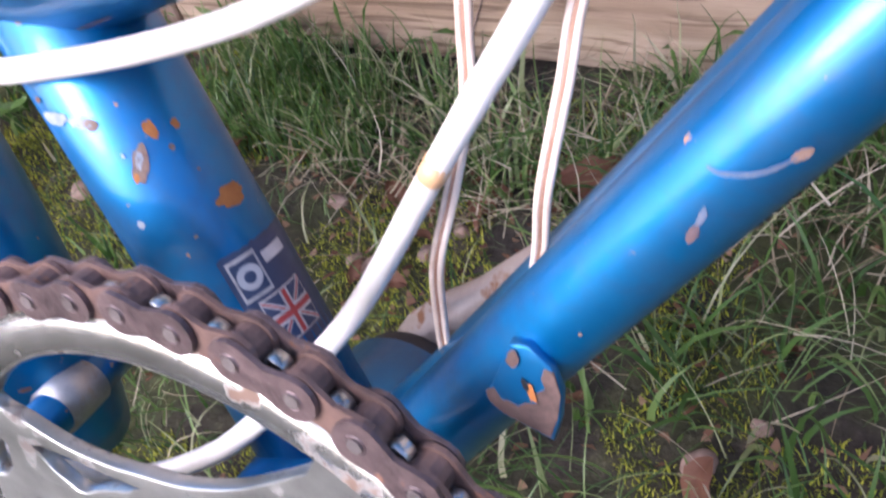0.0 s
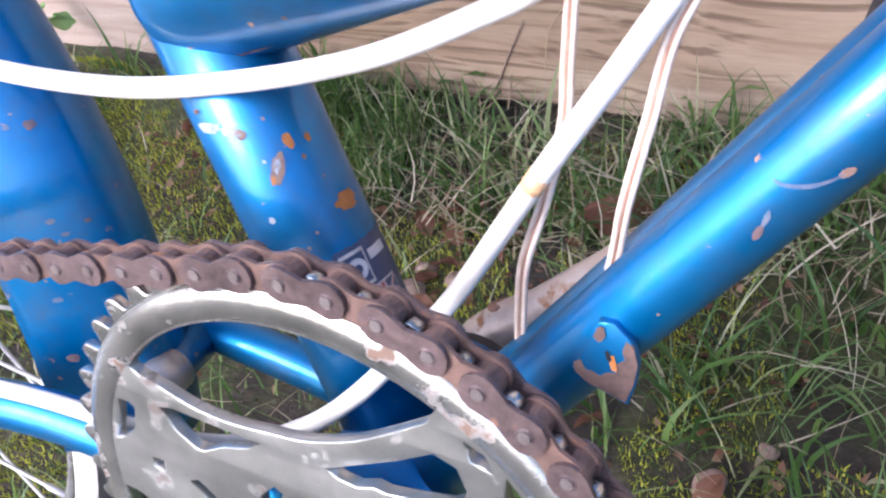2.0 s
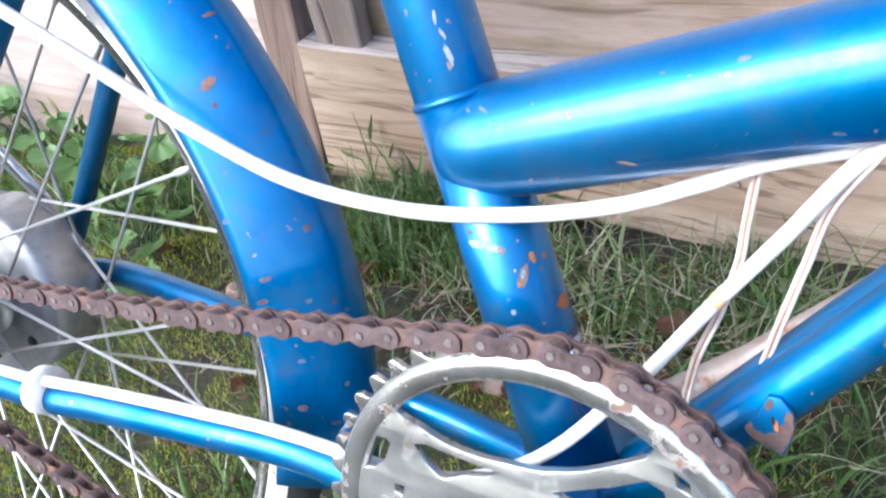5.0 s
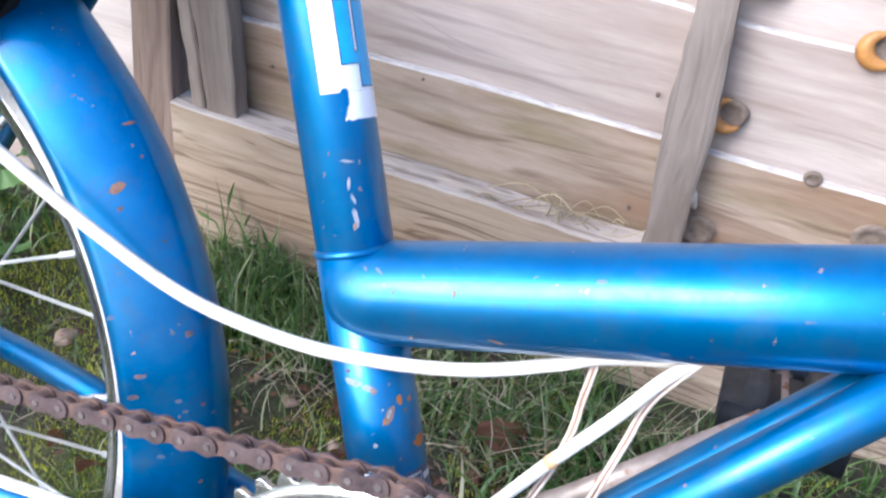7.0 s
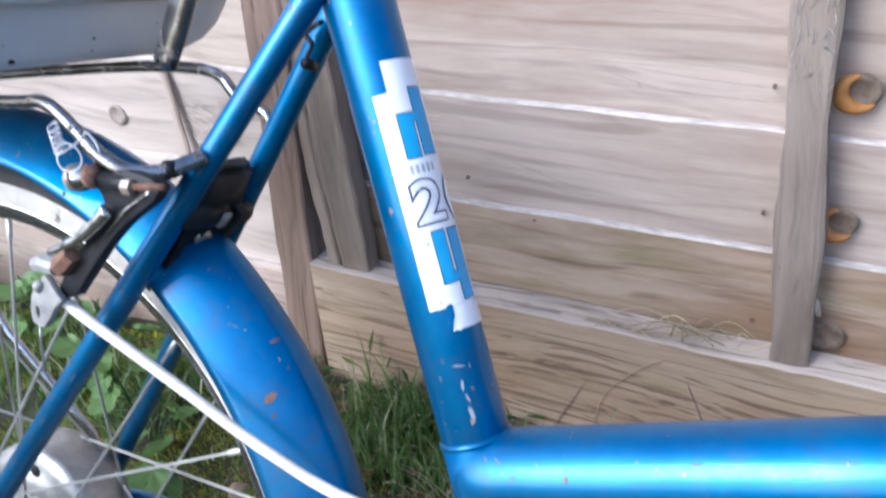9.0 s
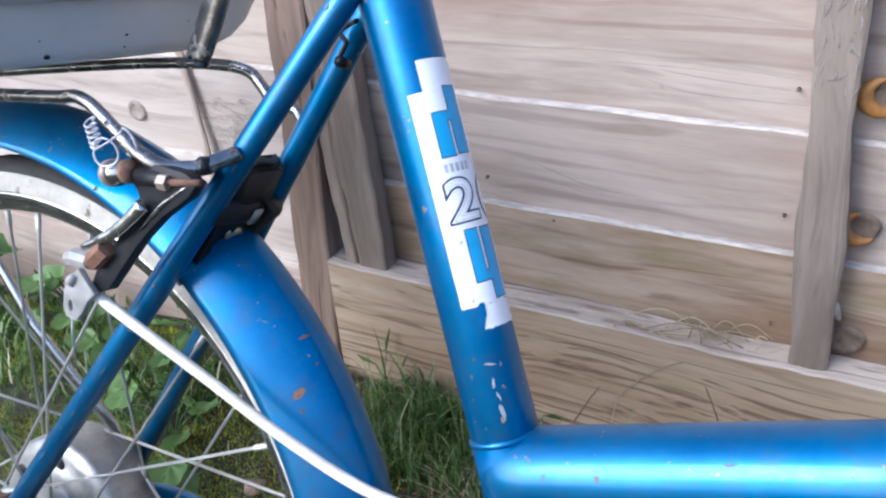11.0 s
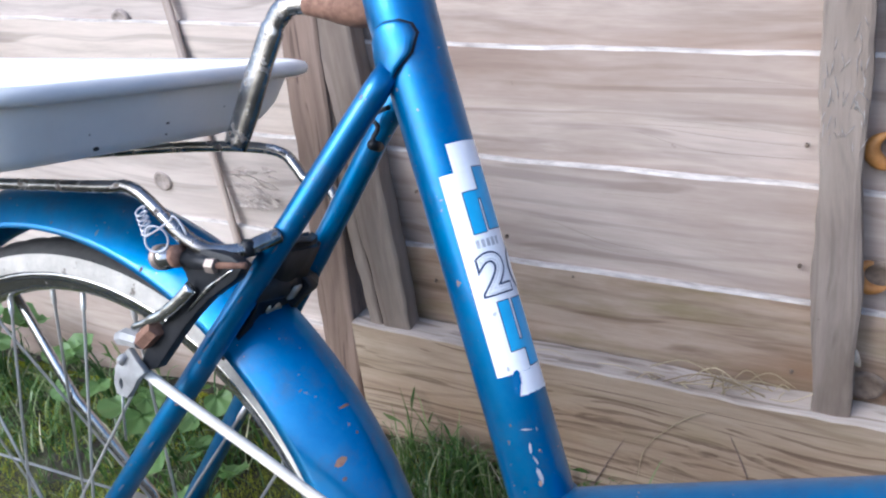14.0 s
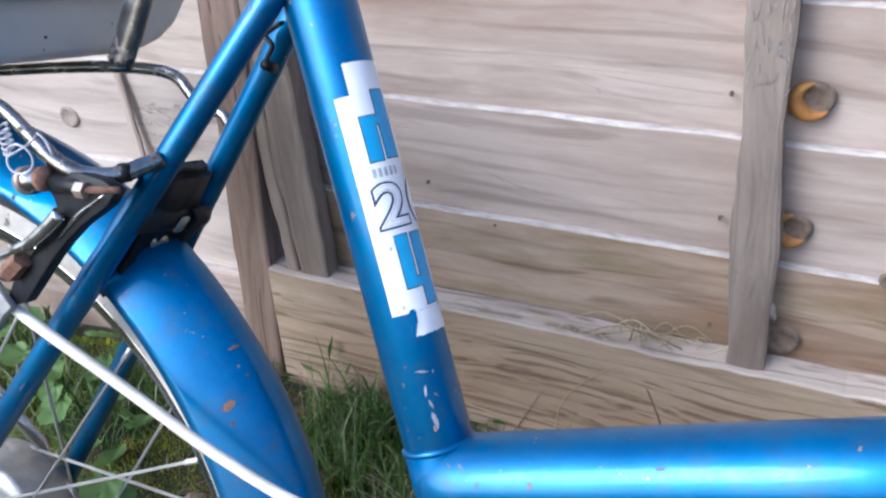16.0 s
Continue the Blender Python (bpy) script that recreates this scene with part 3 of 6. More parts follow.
# ---- rear wheel ----
wheel = new("rear_wheel")
wheel.empty_display_size = 0.03
wheel.parent = bike
wheel.matrix_local = Matrix.Translation(REAR @ AXLE) @ TURN
wheel["label"] = "chrome spoked rear wheel with a dirty pale-walled tyre"
TYRE_R = 0.2515
tp = []
for k in range(25):
    a = radians(-128 + 256 * k / 24)
    tp.append((TYRE_R - 0.0165 + 0.0165 * math.cos(a), 0.0175 * math.sin(a)))
part("sidewall", lathe([q for q in tp if 0.2275 < q[0] < TYRE_R - 0.0085 and q[1] < 0], 120), SIDEWALL, wheel, "dirty pale grey tyre sidewall")
part("sidewall", lathe([q for q in tp if 0.2275 < q[0] < TYRE_R - 0.0085 and q[1] > 0], 120), SIDEWALL, wheel)
tread = [q for q in tp if q[0] >= TYRE_R - 0.0105]
bm = lathe(tread, 220)
bm.verts.ensure_lookup_table()
for i, v in enumerate(bm.verts):
    r = math.hypot(v.co.x, v.co.z)
    if (i % 220) % 3 == 0:
        f = 1 - 0.0011 / r
        v.co = Vector((v.co.x * f, v.co.y, v.co.z * f))
part("tread", bm, RUBBER, wheel, "black ribbed tyre tread")
half = [(0.2285, -0.0125), (0.2302, -0.0142), (0.2300, -0.0152), (0.2282, -0.0157), (0.2264, -0.0146), (0.2252, -0.0126), (0.2215, -0.0118), (0.2182, -0.0095), (0.2162, -0.0050)]
part("rim", lathe(half + [(0.2155, 0.0)] + [(r, -y) for r, y in half[::-1]], 140), CHROME, wheel, "pitted chrome rim")
part("hub_shell", lathe([(0.0, -0.036), (0.010, -0.036), (0.012, -0.031), (0.030, -0.029), (0.0335, -0.0275), (0.0335, -0.024), (0.024, -0.020), (0.0235, 0.0), (0.026, 0.001)], 56), DULL_STEEL, wheel, "dull steel hub shell")
part("hub_drum", lathe([(0.022, 0.0), (0.036, -0.001), (0.038, 0.001), (0.046, 0.001), (0.0535, 0.0035), (0.0560, 0.007), (0.0560, 0.038), (0.052, 0.042), (0.0, 0.043)], 72), ALLOY, wheel, "big dull alloy hub drum with round holes")
for k in range(6):
    a = 2 * math.pi * k / 6 + 0.4
    part("hub_hole", lathe([(0.0, 0.0), (0.0042, 0.0), (0.0046, 0.0004)], 14), BLACK, wheel).location = (0.042 * math.cos(a), 0.0004, 0.042 * math.sin(a))
teeth = []
for k in range(18 * 4):
    a = 2 * math.pi * k / 72
    teeth.append(((0.0345, 0.0385, 0.0385, 0.0345)[k % 4] * math.cos(a), (0.0345, 0.0385, 0.0385, 0.0345)[k % 4] * math.sin(a)))
part("sprocket", outline([teeth, [(0.013 * math.cos(a), 0.013 * math.sin(a)) for a in (2 * math.pi * k / 24 for k in range(24))]], 0.003, -0.0455), RUST_CHAIN, wheel, "rusty brown rear sprocket")
part("axle_nut", lathe([(0.0, -0.085), (0.0045, -0.085), (0.005, -0.070), (0.009, -0.069), (0.009, -0.060), (0.005, -0.0595), (0.005, 0.0595), (0.009, 0.060), (0.009, 0.069), (0.005, 0.070), (0.0, 0.085)], 12), DULL_STEEL, wheel)
for k in range(36):
    side = -1 if k % 2 else 1
    cross = 1 if (k // 2) % 2 else -1
    a = 2 * math.pi * k / 36
    b = a + cross * radians(66)
    fl = 0.031 if side < 0 else 0.054
    p0 = Vector((fl * math.cos(b), -0.0255 if side < 0 else 0.036, fl * math.sin(b)))
    p1 = Vector((0.2175 * math.cos(a), side * 0.003, 0.2175 * math.sin(a)))
    pm = p0.lerp(p1, 0.93)
    part("spoke", sweep([p0, pm, pm.lerp(p1, 0.1), p1], [0.00105, 0.00105, 0.0019, 0.0019], 7), SPOKE, wheel)

# ---- mudguard ----
MG_R, MG_W = 0.2868, 0.0321


def guard_point(deg, u, out=0.0):
    """A place on the mudguard in the wheel's frame: deg round the axle from the front, u across from -1 to 1."""
    a = radians(deg)
    au = abs(u)
    r = MG_R + 0.0064 * math.exp(-((deg - 95) / 40) ** 2) - 0.003 * math.exp(-((deg + 4) / 34) ** 2)
    edge = 0.0235 + 0.010 / (1 + math.exp((deg - 62) / 15))
    r -= 0.0020 * au + edge * au ** 2.15 - out
    return Vector((r * math.cos(a), MG_W * u * (1 - 0.05 * max(0.0, au - 0.8)), r * math.sin(a)))


def mudguard():
    bm = bmesh.new()
    n, k = 96, 30
    rows = [[bm.verts.new(guard_point(-7 + 200 * i / n, -1 + 2 * j / k)) for j in range(k + 1)] for i in range(n + 1)]
    for a, b in zip(rows, rows[1:]):
        for j in range(k):
            bm.faces.new((a[j], a[j + 1], b[j + 1], b[j]))
    bmesh.ops.recalc_face_normals(bm, faces=bm.faces)
    bmesh.ops.solidify(bm, geom=bm.faces[:], thickness=0.0009)
    return bm


guard = part("mudguard", mudguard(), BLUE, bike, "blue rear mudguard with rust freckles")
guard.matrix_local = Matrix.Translation(rr(-0.3238, 0.0, 0.2944)) @ TURN


# ---- chain wheel ----
ring_l = new("chainwheel")
ring_l.parent = bike
ring_l.matrix_local = Matrix.Translation(BB + Vector((0, -0.0455, 0)))
ring_l["label"] = "dull plated chainwheel with cut-out arms and rust-tipped teeth"
N = 46
PR = 0.0127 / 2 / math.sin(math.pi / N)
PHASE = radians(73.0)


def arc(r, a0, a1, n):
    return [(r * math.cos(radians(a0 + (a1 - a0) * k / n)), r * math.sin(radians(a0 + (a1 - a0) * k / n))) for k in range(n + 1)]


rim = []
for k in range(N):
    a = PHASE + 2 * math.pi * (k + 0.5) / N
    st = 2 * math.pi / N
    for da, r in ((-0.5, PR - 0.0040), (-0.30, PR - 0.0032), (-0.18, PR + 0.0004), (-0.10, PR + 0.0016), (0.05, PR + 0.0018), (0.16, PR + 0.0004), (0.30, PR - 0.0032)):
        rim.append((r * math.cos(a + da * st), r * math.sin(a + da * st)))
part("toothed_ring", outline([rim, arc(0.0842, 0, 360, 120)[:-1]], 0.0026), RIM_STEEL, ring_l)


def polar(*ra):
    return [(r / 1000 * math.cos(radians(a)), r / 1000 * math.sin(radians(a))) for r, a in ra]


loops = [arc(0.0885, 0, 360, 150)[:-1]]
for j in range(3):
    b = 120 * j
    # lens under the rim, above a sagging arm
    low_edge = spline([(q[0], q[1], 0) for q in polar((75.5, b + 139.6), (70, b + 137.2), (58.2, b + 131.4), (49.6, b + 120.5), (45.8, b + 106), (45.6, b + 91), (52.9, b + 74.5), (63.8, b + 65.5), (74.0, b + 60.6))], 5)
    loops.append(arc(0.0795, b + 60.5, b + 140, 24) + [(q.x, q.y) for q in low_edge])
    # openings under the arm and beside it
    loops.append(polar((66, b + 143.3), (62.8, b + 139.4), (54.2, b + 131.9), (46.4, b + 121), (42.2, b + 110), (41.3, b + 121), (44.4, b + 133), (47.5, b + 144), (50, b + 146), (57.6, b + 146)))
    loops.append(polar((79, b + 166), (79, b + 152), (74.8, b + 150), (72.1, b + 150.5), (71, b + 158), (74, b + 163)))
    if j:
        continue
    loops.append(polar((39.2, b + 84), (46.8, b + 71.5), (57, b + 62), (67.5, b + 56.8), (69.5, b + 51.5), (66, b + 46.5), (62, b + 45), (57.6, b + 45.8), (48.9, b + 52.6), (43.8, b + 58.9), (42.5, b + 63.7), (38.5, b + 69), (37.6, b + 77)))
    loops.append(polar((77.5, b + 55), (79, b + 50), (76, b + 46.5), (73.5, b + 51)))
    loops.append(polar((64.3, b + 164), (59.4, b + 162.5), (59, b + 168), (63.8, b + 168)))
    loops.append(polar((50.4, b + 165), (47, b + 160.5), (34, b + 168), (31, b + 178), (33, b + 184), (38.6, b + 173)))
    loops.append(polar((28.2, b + 137), (29.2, b + 120), (26, b + 116), (20.3, b + 153), (23.2, b + 159)))
part("spider", outline(loops, 0.0030, -0.0012), SPIDER_STEEL, ring_l, "pressed steel spider with curved openings")
part("rim_band", lathe([(0.0795, -0.0026), (0.0802, -0.0034), (0.0845, -0.0038), (0.0880, -0.0034), (0.0886, -0.0024)], 120), RIM_STEEL, ring_l, "bright worn rim of the chainwheel")
crank = [(-0.012, -0.012), (0.0, -0.0165), (0.02, -0.011), (0.152, -0.0085), (0.162, -0.004), (0.162, 0.004), (0.152, 0.0085), (0.02, 0.011), (0.0, 0.0165), (-0.012, 0.012)]
ob = part("crank_arm", outline([crank], 0.012, -0.012), CHROME, ring_l, "chrome crank arm")
ob.matrix_local = Matrix.Rotation(radians(32), 4, "Y")


# ---- chain ----
chain = new("chain")
chain.parent = bike
chain["label"] = "rust-brown roller chain"


def plate(y, thick, r, waist):
    pts = []
    for cx, a0 in ((0.0127, -100), (0.0, 80)):
        for k in range(9):
            a = radians(a0 + 200 * k / 8)
            pts.append((cx + r * math.cos(a), r * math.sin(a)))
        pts.append((0.00635, waist if cx else -waist))
    bm = bmesh.new()
    fr = [bm.verts.new((x, y - thick / 2, z)) for x, z in pts]
    bk = [bm.verts.new((x, y + thick / 2, z)) for x, z in pts]
    bm.faces.new(fr)
    bm.faces.new(bk[::-1])
    for k in range(len(pts)):
        bm.faces.new((fr[k], bk[k], bk[(k + 1) % len(pts)], fr[(k + 1) % len(pts)]))
    bmesh.ops.recalc_face_normals(bm, faces=bm.faces)
    me = bpy.data.meshes.new("plate")
    bm.to_mesh(me)
    bm.free()
    return me


def merged(meshes, rounds, name):
    bm = bmesh.new()
    for q in meshes:
        bm.from_mesh(q)
    for cx, r, y0, y1, seg in rounds:
        bmesh.ops.create_cone(bm, cap_ends=True, segments=seg, radius1=r, radius2=r, depth=y1 - y0, matrix=Matrix.Translation((cx, (y0 + y1) / 2, 0)) @ Matrix.Rotation(radians(90), 4, "X"))
    me = bpy.data.meshes.new(name)
    bm.to_mesh(me)
    bm.free()
    me.materials.append(RUST_CHAIN)
    return me


def dimple(r, tube, y, cx, seg=14):
    """A raised ring round a pin."""
    bm = bmesh.new()
    rows = [[bm.verts.new((cx + (r + tube * math.cos(c)) * math.cos(a), y - tube * math.sin(c), (r + tube * math.cos(c)) * math.sin(a))) for c in (0.0, math.pi / 2, math.pi)] for a in (2 * math.pi * k / seg for k in range(seg))]
    for k in range(seg):
        p, q = rows[k], rows[(k + 1) % seg]
        for j in range(2):
            bm.faces.new((p[j], q[j], q[j + 1], p[j + 1]))
    me = bpy.data.meshes.new("ring")
    bm.to_mesh(me)
    bm.free()
    return me


OUTER = merged([dimple(0.0019, 0.00022, -0.00455, c) for c in (0, 0.0127)] + [plate(-0.0040, 0.0011, 0.0047, 0.0032), plate(0.0040, 0.0011, 0.0047, 0.0032)], [], "outer_link")
INNER = merged([plate(-0.0027, 0.0011, 0.0047, 0.0033), plate(0.0027, 0.0011, 0.0047, 0.0033)], [(c, 0.0039, -0.0021, 0.0021, 14) for c in (0, 0.0127)], "inner_link")
PINS = merged([], [(c, 0.0015, -0.0050, 0.0050, 10) for c in (0, 0.0127)], "pin")
INNER.materials.clear()
INNER.materials.append(INNER_RUST)
PINS.materials.clear()
PINS.materials.append(PIN_STEEL)
pins = []
for k in range(-3, 21):
    a = PHASE - (k - 0) * 2 * math.pi / N
    pins.append(BB + Vector((PR * math.cos(a), -0.0455, PR * math.sin(a))))
sp_top = rr(AXLE.x, -0.0455, AXLE.z + 0.0368)
sp_bot = rr(AXLE.x, -0.0455, AXLE.z - 0.0368)
up_run, p = [], pins[0]
d = (sp_top - p).normalized()
for k in range(1, 31):
    q = p + d * 0.0127 * k
    q.z -= 0.006 * math.sin(math.pi * min(1.0, k / 30))
    up_run.append(q)
low_run, p = [], pins[-1]
d = (sp_bot - p).normalized()
for k in range(1, 33):
    q = p + d * 0.0127 * k
    q.z -= 0.012 * math.sin(math.pi * min(1.0, k / 32))
    low_run.append(q)
path = up_run[::-1] + pins + low_run
for i, (a, b) in enumerate(zip(path, path[1:])):
    x = (b - a).normalized()
    z = x.cross(Vector((0, 1, 0))).normalized()
    y = z.cross(x)
    m = Matrix((x, y, z)).transposed().to_4x4()
    m.translation = a
    ob = new("outer_link" if i % 2 else "inner_link", OUTER if i % 2 else INNER)
    ob.parent = chain
    ob.matrix_local = m @ Matrix.Rotation(radians(random.uniform(-2, 2)), 4, "X")
    if i % 2:
        pn = new("pin", PINS)
        pn.parent = chain
        pn.matrix_local = m


# ---- cables ----
def cable(name, pts, r, mat, label="", n=8, seg=12):
    return part(name, sweep(spline(pts, n), r, seg), mat, bike, label)


cable("brake_cable", [(-0.2, -0.0674, 0.5010), (-0.178, -0.0646, 0.4904), (-0.132, -0.0542, 0.4659), (-0.088, -0.0455, 0.4431), (-0.045, -0.0342, 0.4236), (0.0, -0.0235, 0.4165), (0.04, -0.0160, 0.4192), (0.075, -0.0070, 0.4258), (0.104, -0.0007, 0.437), (0.121, 0.0029, 0.4450), (0.15, 0.004, 0.4545)], 0.0029, WHITE_CABLE, "thick off-white brake cable housing")
cable("gear_cable", [(0.19, 0.004, 0.472), (0.165, 0.003, 0.4640), (0.149, 0.001, 0.4506), (0.1312, -0.0041, 0.4242), (0.1118, -0.0037, 0.3952), (0.0915, -0.0051, 0.3634), (0.0790, -0.0128, 0.3475), (0.0660, -0.0215, 0.3330), (0.0500, -0.0256, 0.3200), (0.028, -0.0322, 0.3105), (0.0, -0.0375, 0.3080), (-0.05, -0.0450, 0.3125), (-0.10, -0.0520, 0.3118), (-0.16, -0.0582, 0.3078), (-0.200, -0.0630, 0.3045), rr(-0.25, -0.060, 0.302), rr(-0.300, -0.066, 0.302)], 0.0028, WHITE_CABLE, "off-white gear cable housing with an orange stain")
part("cable_stain", sweep([(0.1125, -0.0037, 0.3962), (0.1150, -0.0037, 0.4003)], 0.00292, 14), STAIN, bike, "orange stain on the cable")
part("cable_clip", sweep([(-0.190, -0.0598, 0.2985), (-0.197, -0.0604, 0.2978)], 0.0122, 20), WHITE_CABLE, bike, "white plastic clip round the stay and cable")
for o, r, mat in ((-0.0010, 0.0008, CLEAR), (0.0, 0.00065, COPPER), (0.0010, 0.0008, CLEAR)):
    cable("lamp_wire", [(0.1192 + o, 0.0065, 0.4485), (0.1186 + o, 0.0065, 0.440), (0.1174 + o, 0.0068, 0.4225), (0.1169 + o, 0.0058, 0.4085), (0.1131 + o, 0.0025, 0.3900), (0.1077 + o, 0.002, 0.3720), (0.1048 + o, 0.005, 0.3540), (0.1018 + o, 0.0089, 0.3350), (0.0922 + o, 0.0128, 0.318)], r, mat, "thin twin lamp wire, cloudy white and copper brown", seg=8)
    cable("lamp_wire", [(0.158 + o, 0.000, 0.4600), (0.1435 + o, 0.001, 0.4360), (0.1386 + o, 0.0003, 0.4150), (0.1343 + o, -0.0005, 0.3950), (0.1315 + o, 0.0028, 0.3810), (0.1288 + o, 0.004, 0.3680), (0.124 + o, 0.008, 0.35)], r, mat, seg=8)

# ---- far crank and prop stand ----
cd = Vector((math.cos(radians(45.5)), 0.03, math.sin(radians(45.5))))
cb = BB + Vector((0, 0.060, 0))
part("crank_arm", sweep([cb - cd * 0.016, cb - cd * 0.012, cb, cb + cd * 0.012, cb + cd * 0.03, cb + cd * 0.07, cb + cd * 0.172], [0.010, 0.0155, 0.0175, 0.0165, 0.0122, 0.0082, 0.0066], 20, flat=0.7), OLD_CHROME, bike, "rust-stained far-side crank arm")
part("cotter_pin", sweep([cb + Vector((0.004, 0, 0.012)), cb + Vector((0.0, 0, 0.022))], [0.005, 0.0042], 10), RUST, bike)
part("axle_cup", lathe([(0.0, 0.034), (0.0205, 0.034), (0.0212, 0.0355), (0.0212, 0.041), (0.018, 0.043), (0.010, 0.044), (0.0085, 0.056), (0.0, 0.056)], 32), BLACK, bike, "dark greasy bearing cup").location = BB
part("prop_stand", sweep(spline([(0.035, 0.020, 0.277), (0.020, 0.035, 0.262), (0.005, 0.085, 0.19), (-0.01, 0.150, 0.095)], 6), 0.007, 14), DULL_STEEL, bike, "steel prop stand leg")

# far pedal: a steel cage with two rubber treads on the end of the crank
pc = cb + cd * 0.165 + Vector((0.014, 0.050, -0.004))
pedal = new("pedal")
pedal.parent = bike
pedal["label"] = "dark rubber block pedal"
pedal.matrix_local = Matrix.Translation(pc)
part("spindle", sweep([(0, -0.05, 0), (0, 0.04, 0)], 0.005, 12), OLD_CHROME, pedal)
for sx in (-1, 1):
    part("rubber_block", box((0.029, 0.078, 0.028), Matrix.Translation((0.0150 * sx, 0, 0)), 0.0095), RUBBER, pedal)
for sy in (-1, 1):
    part("end_plate", box((0.058, 0.002, 0.018), Matrix.Translation((0, 0.0405 * sy, 0)), 0.0008), BLACK, pedal)


# chain adjuster plate and clip at the end of the stay
part("adjuster_plate", outline([[(-0.3165, 0.3100), (-0.3150, 0.3260), (-0.3110, 0.3372), (-0.3020, 0.3440), (-0.2924, 0.3489), (-0.2810, 0.3490), (-0.2755, 0.3455), (-0.2733, 0.3352), (-0.2800, 0.3120)]], 0.0022, -0.0930), BLUE, bike, "blue axle plate").location = (0.004, 0.006, 0.008)
stay_a = Vector((-0.0782, -0.0165, 0.6570))
part("stay_clip", sweep([stay_a.lerp(NEAR_DROP, 0.915), stay_a.lerp(NEAR_DROP, 0.955)], 0.0084, 18), DULL_STEEL, bike, "dull metal clip round the stay end")
part("clip_tab", outline([[(-0.2745, 0.3480), (-0.2765, 0.3545), (-0.2740, 0.3600), (-0.2690, 0.3638), (-0.2630, 0.3645), (-0.2595, 0.3590), (-0.2625, 0.3530)], [(-0.2680 + 0.0022 * math.cos(a), 0.3580 + 0.0026 * math.sin(a)) for a in (2 * math.pi * k / 12 for k in range(12))]], 0.0016, -0.0960), ALLOY, bike).location = (0.004, 0.006, 0.008)


# ---- sticker and paint damage on the tubes ----
def round_bar(a, b, r):
    """Maps height along a tube and angle round it (0 towards the chain side) to a place."""
    a, b = Vector(a), Vector(b)
    ax = (b - a).normalized()
    e1 = Vector((0, -1, 0))
    e1 = (e1 - ax * e1.dot(ax)).normalized()
    e2 = ax.cross(e1)
    return lambda h, deg, out=0.0: a + ax * h + (e1 * math.cos(radians(deg)) + e2 * math.sin(radians(deg))) * (r + out)


SEAT = round_bar(ST0, ST0 + STA, 0.0167)
SEAT_LOW = round_bar(ST0, ST0 + STA, 0.0175)
MAIN = round_bar(MT0, MT1, 0.0222)
BRACE = round_bar((0.1025, -0.0125, 0.3285), (0.2465, -0.01125, 0.509), 0.0098)
WM = guard.matrix_local.copy()


def on_guard(run, u, out=0.0):
    """run: metres round the mudguard from level with the axle."""
    return WM @ guard_point(run * 205, u, out)


def patch(where, h0, h1, d0, d1, out, rough=0.0):
    """A sheet on a tube between two heights and two angles."""
    bm = bmesh.new()
    nd = max(2, int(abs(d1 - d0) / 4))
    nh = max(1, int(abs(h1 - h0) / 0.004)) if rough else 1
    grid = []
    for i in range(nh + 1):
        row = []
        for j in range(nd + 1):
            h, d = h0 + (h1 - h0) * i / nh, d0 + (d1 - d0) * j / nd
            if rough and i in (0, nh):
                h += rough * noise.noise((d * 0.21, h0 * 90, i))
            row.append(bm.verts.new(where(h, d, out)))
        grid.append(row)
    for a, b in zip(grid, grid[1:]):
        for j in range(nd):
            bm.faces.new((a[j], a[j + 1], b[j + 1], b[j]))
    return bm


def blob(where, h, deg, long, wide, turn, unit, out=0.00016, seed=0.0, rag=1.0):
    """A ragged flake, long by wide, turned on the surface; unit is the degrees (or u) for a metre across."""
    bm = bmesh.new()
    n, c, s = 30, math.cos(radians(turn)), math.sin(radians(turn))
    rings = []
    for f in (0.35, 0.7, 1.0):
        row = []
        for k in range(n):
            a = 2 * math.pi * k / n
            q = f * (1 + rag * 0.35 * noise.noise((math.cos(a) * 1.6, math.sin(a) * 1.6, seed)) + rag * 0.22 * noise.noise((math.cos(a) * 4, math.sin(a) * 4, seed + 7)))
            x, y = math.cos(a) * long / 2 * q, math.sin(a) * wide / 2 * q
            row.append(bm.verts.new(where(h + x * c - y * s, deg + (x * s + y * c) * unit, out)))
        rings.append(row)
    bm.faces.new(rings[0])
    for a, b in zip(rings, rings[1:]):
        for k in range(n):
            bm.faces.new((a[k], a[(k + 1) % n], b[(k + 1) % n], b[k]))
    return bm


sticker = part("sticker", patch(SEAT, 0.1531, 0.2530, 13, 140, 0.00012), STICKER, bike, "white vinyl sticker with light blue bars and a numeral")
part("sticker_sheet", patch(SEAT, 0.2530, 0.2673, 38, 140, 0.00012), STICKER, sticker)
part("sticker_sheet", patch(SEAT, 0.1418, 0.1531, 42, 140, 0.00012, 0.0012), STICKER, sticker)
BARS = ((0.2222, 0.2426, 43, 66.5), (0.2228, 0.2538, 73, 104), (0.2385, 0.2426, 66, 74), (0.1637, 0.1879, 48, 69), (0.1546, 0.1877, 76, 106), (0.1637, 0.1680, 68, 77))
for h0, h1, d0, d1 in BARS:
    part("bar_edge", patch(SEAT, h0 - 0.0005, h1 + 0.0005, d0 - 1.7, d1 + 1.7, 0.00022 if h1 - h0 > 0.01 else 0.00020), STICK_DARK, sticker)
for h0, h1, d0, d1 in BARS:
    part("bar", patch(SEAT, h0, h1, d0, d1, 0.00034), STICK_BLUE, sticker, "light blue bar with a navy edge")
part("sticker_line", patch(SEAT, 0.1531, 0.2530, 12.2, 13.2, 0.00020), STICK_DARK, sticker)
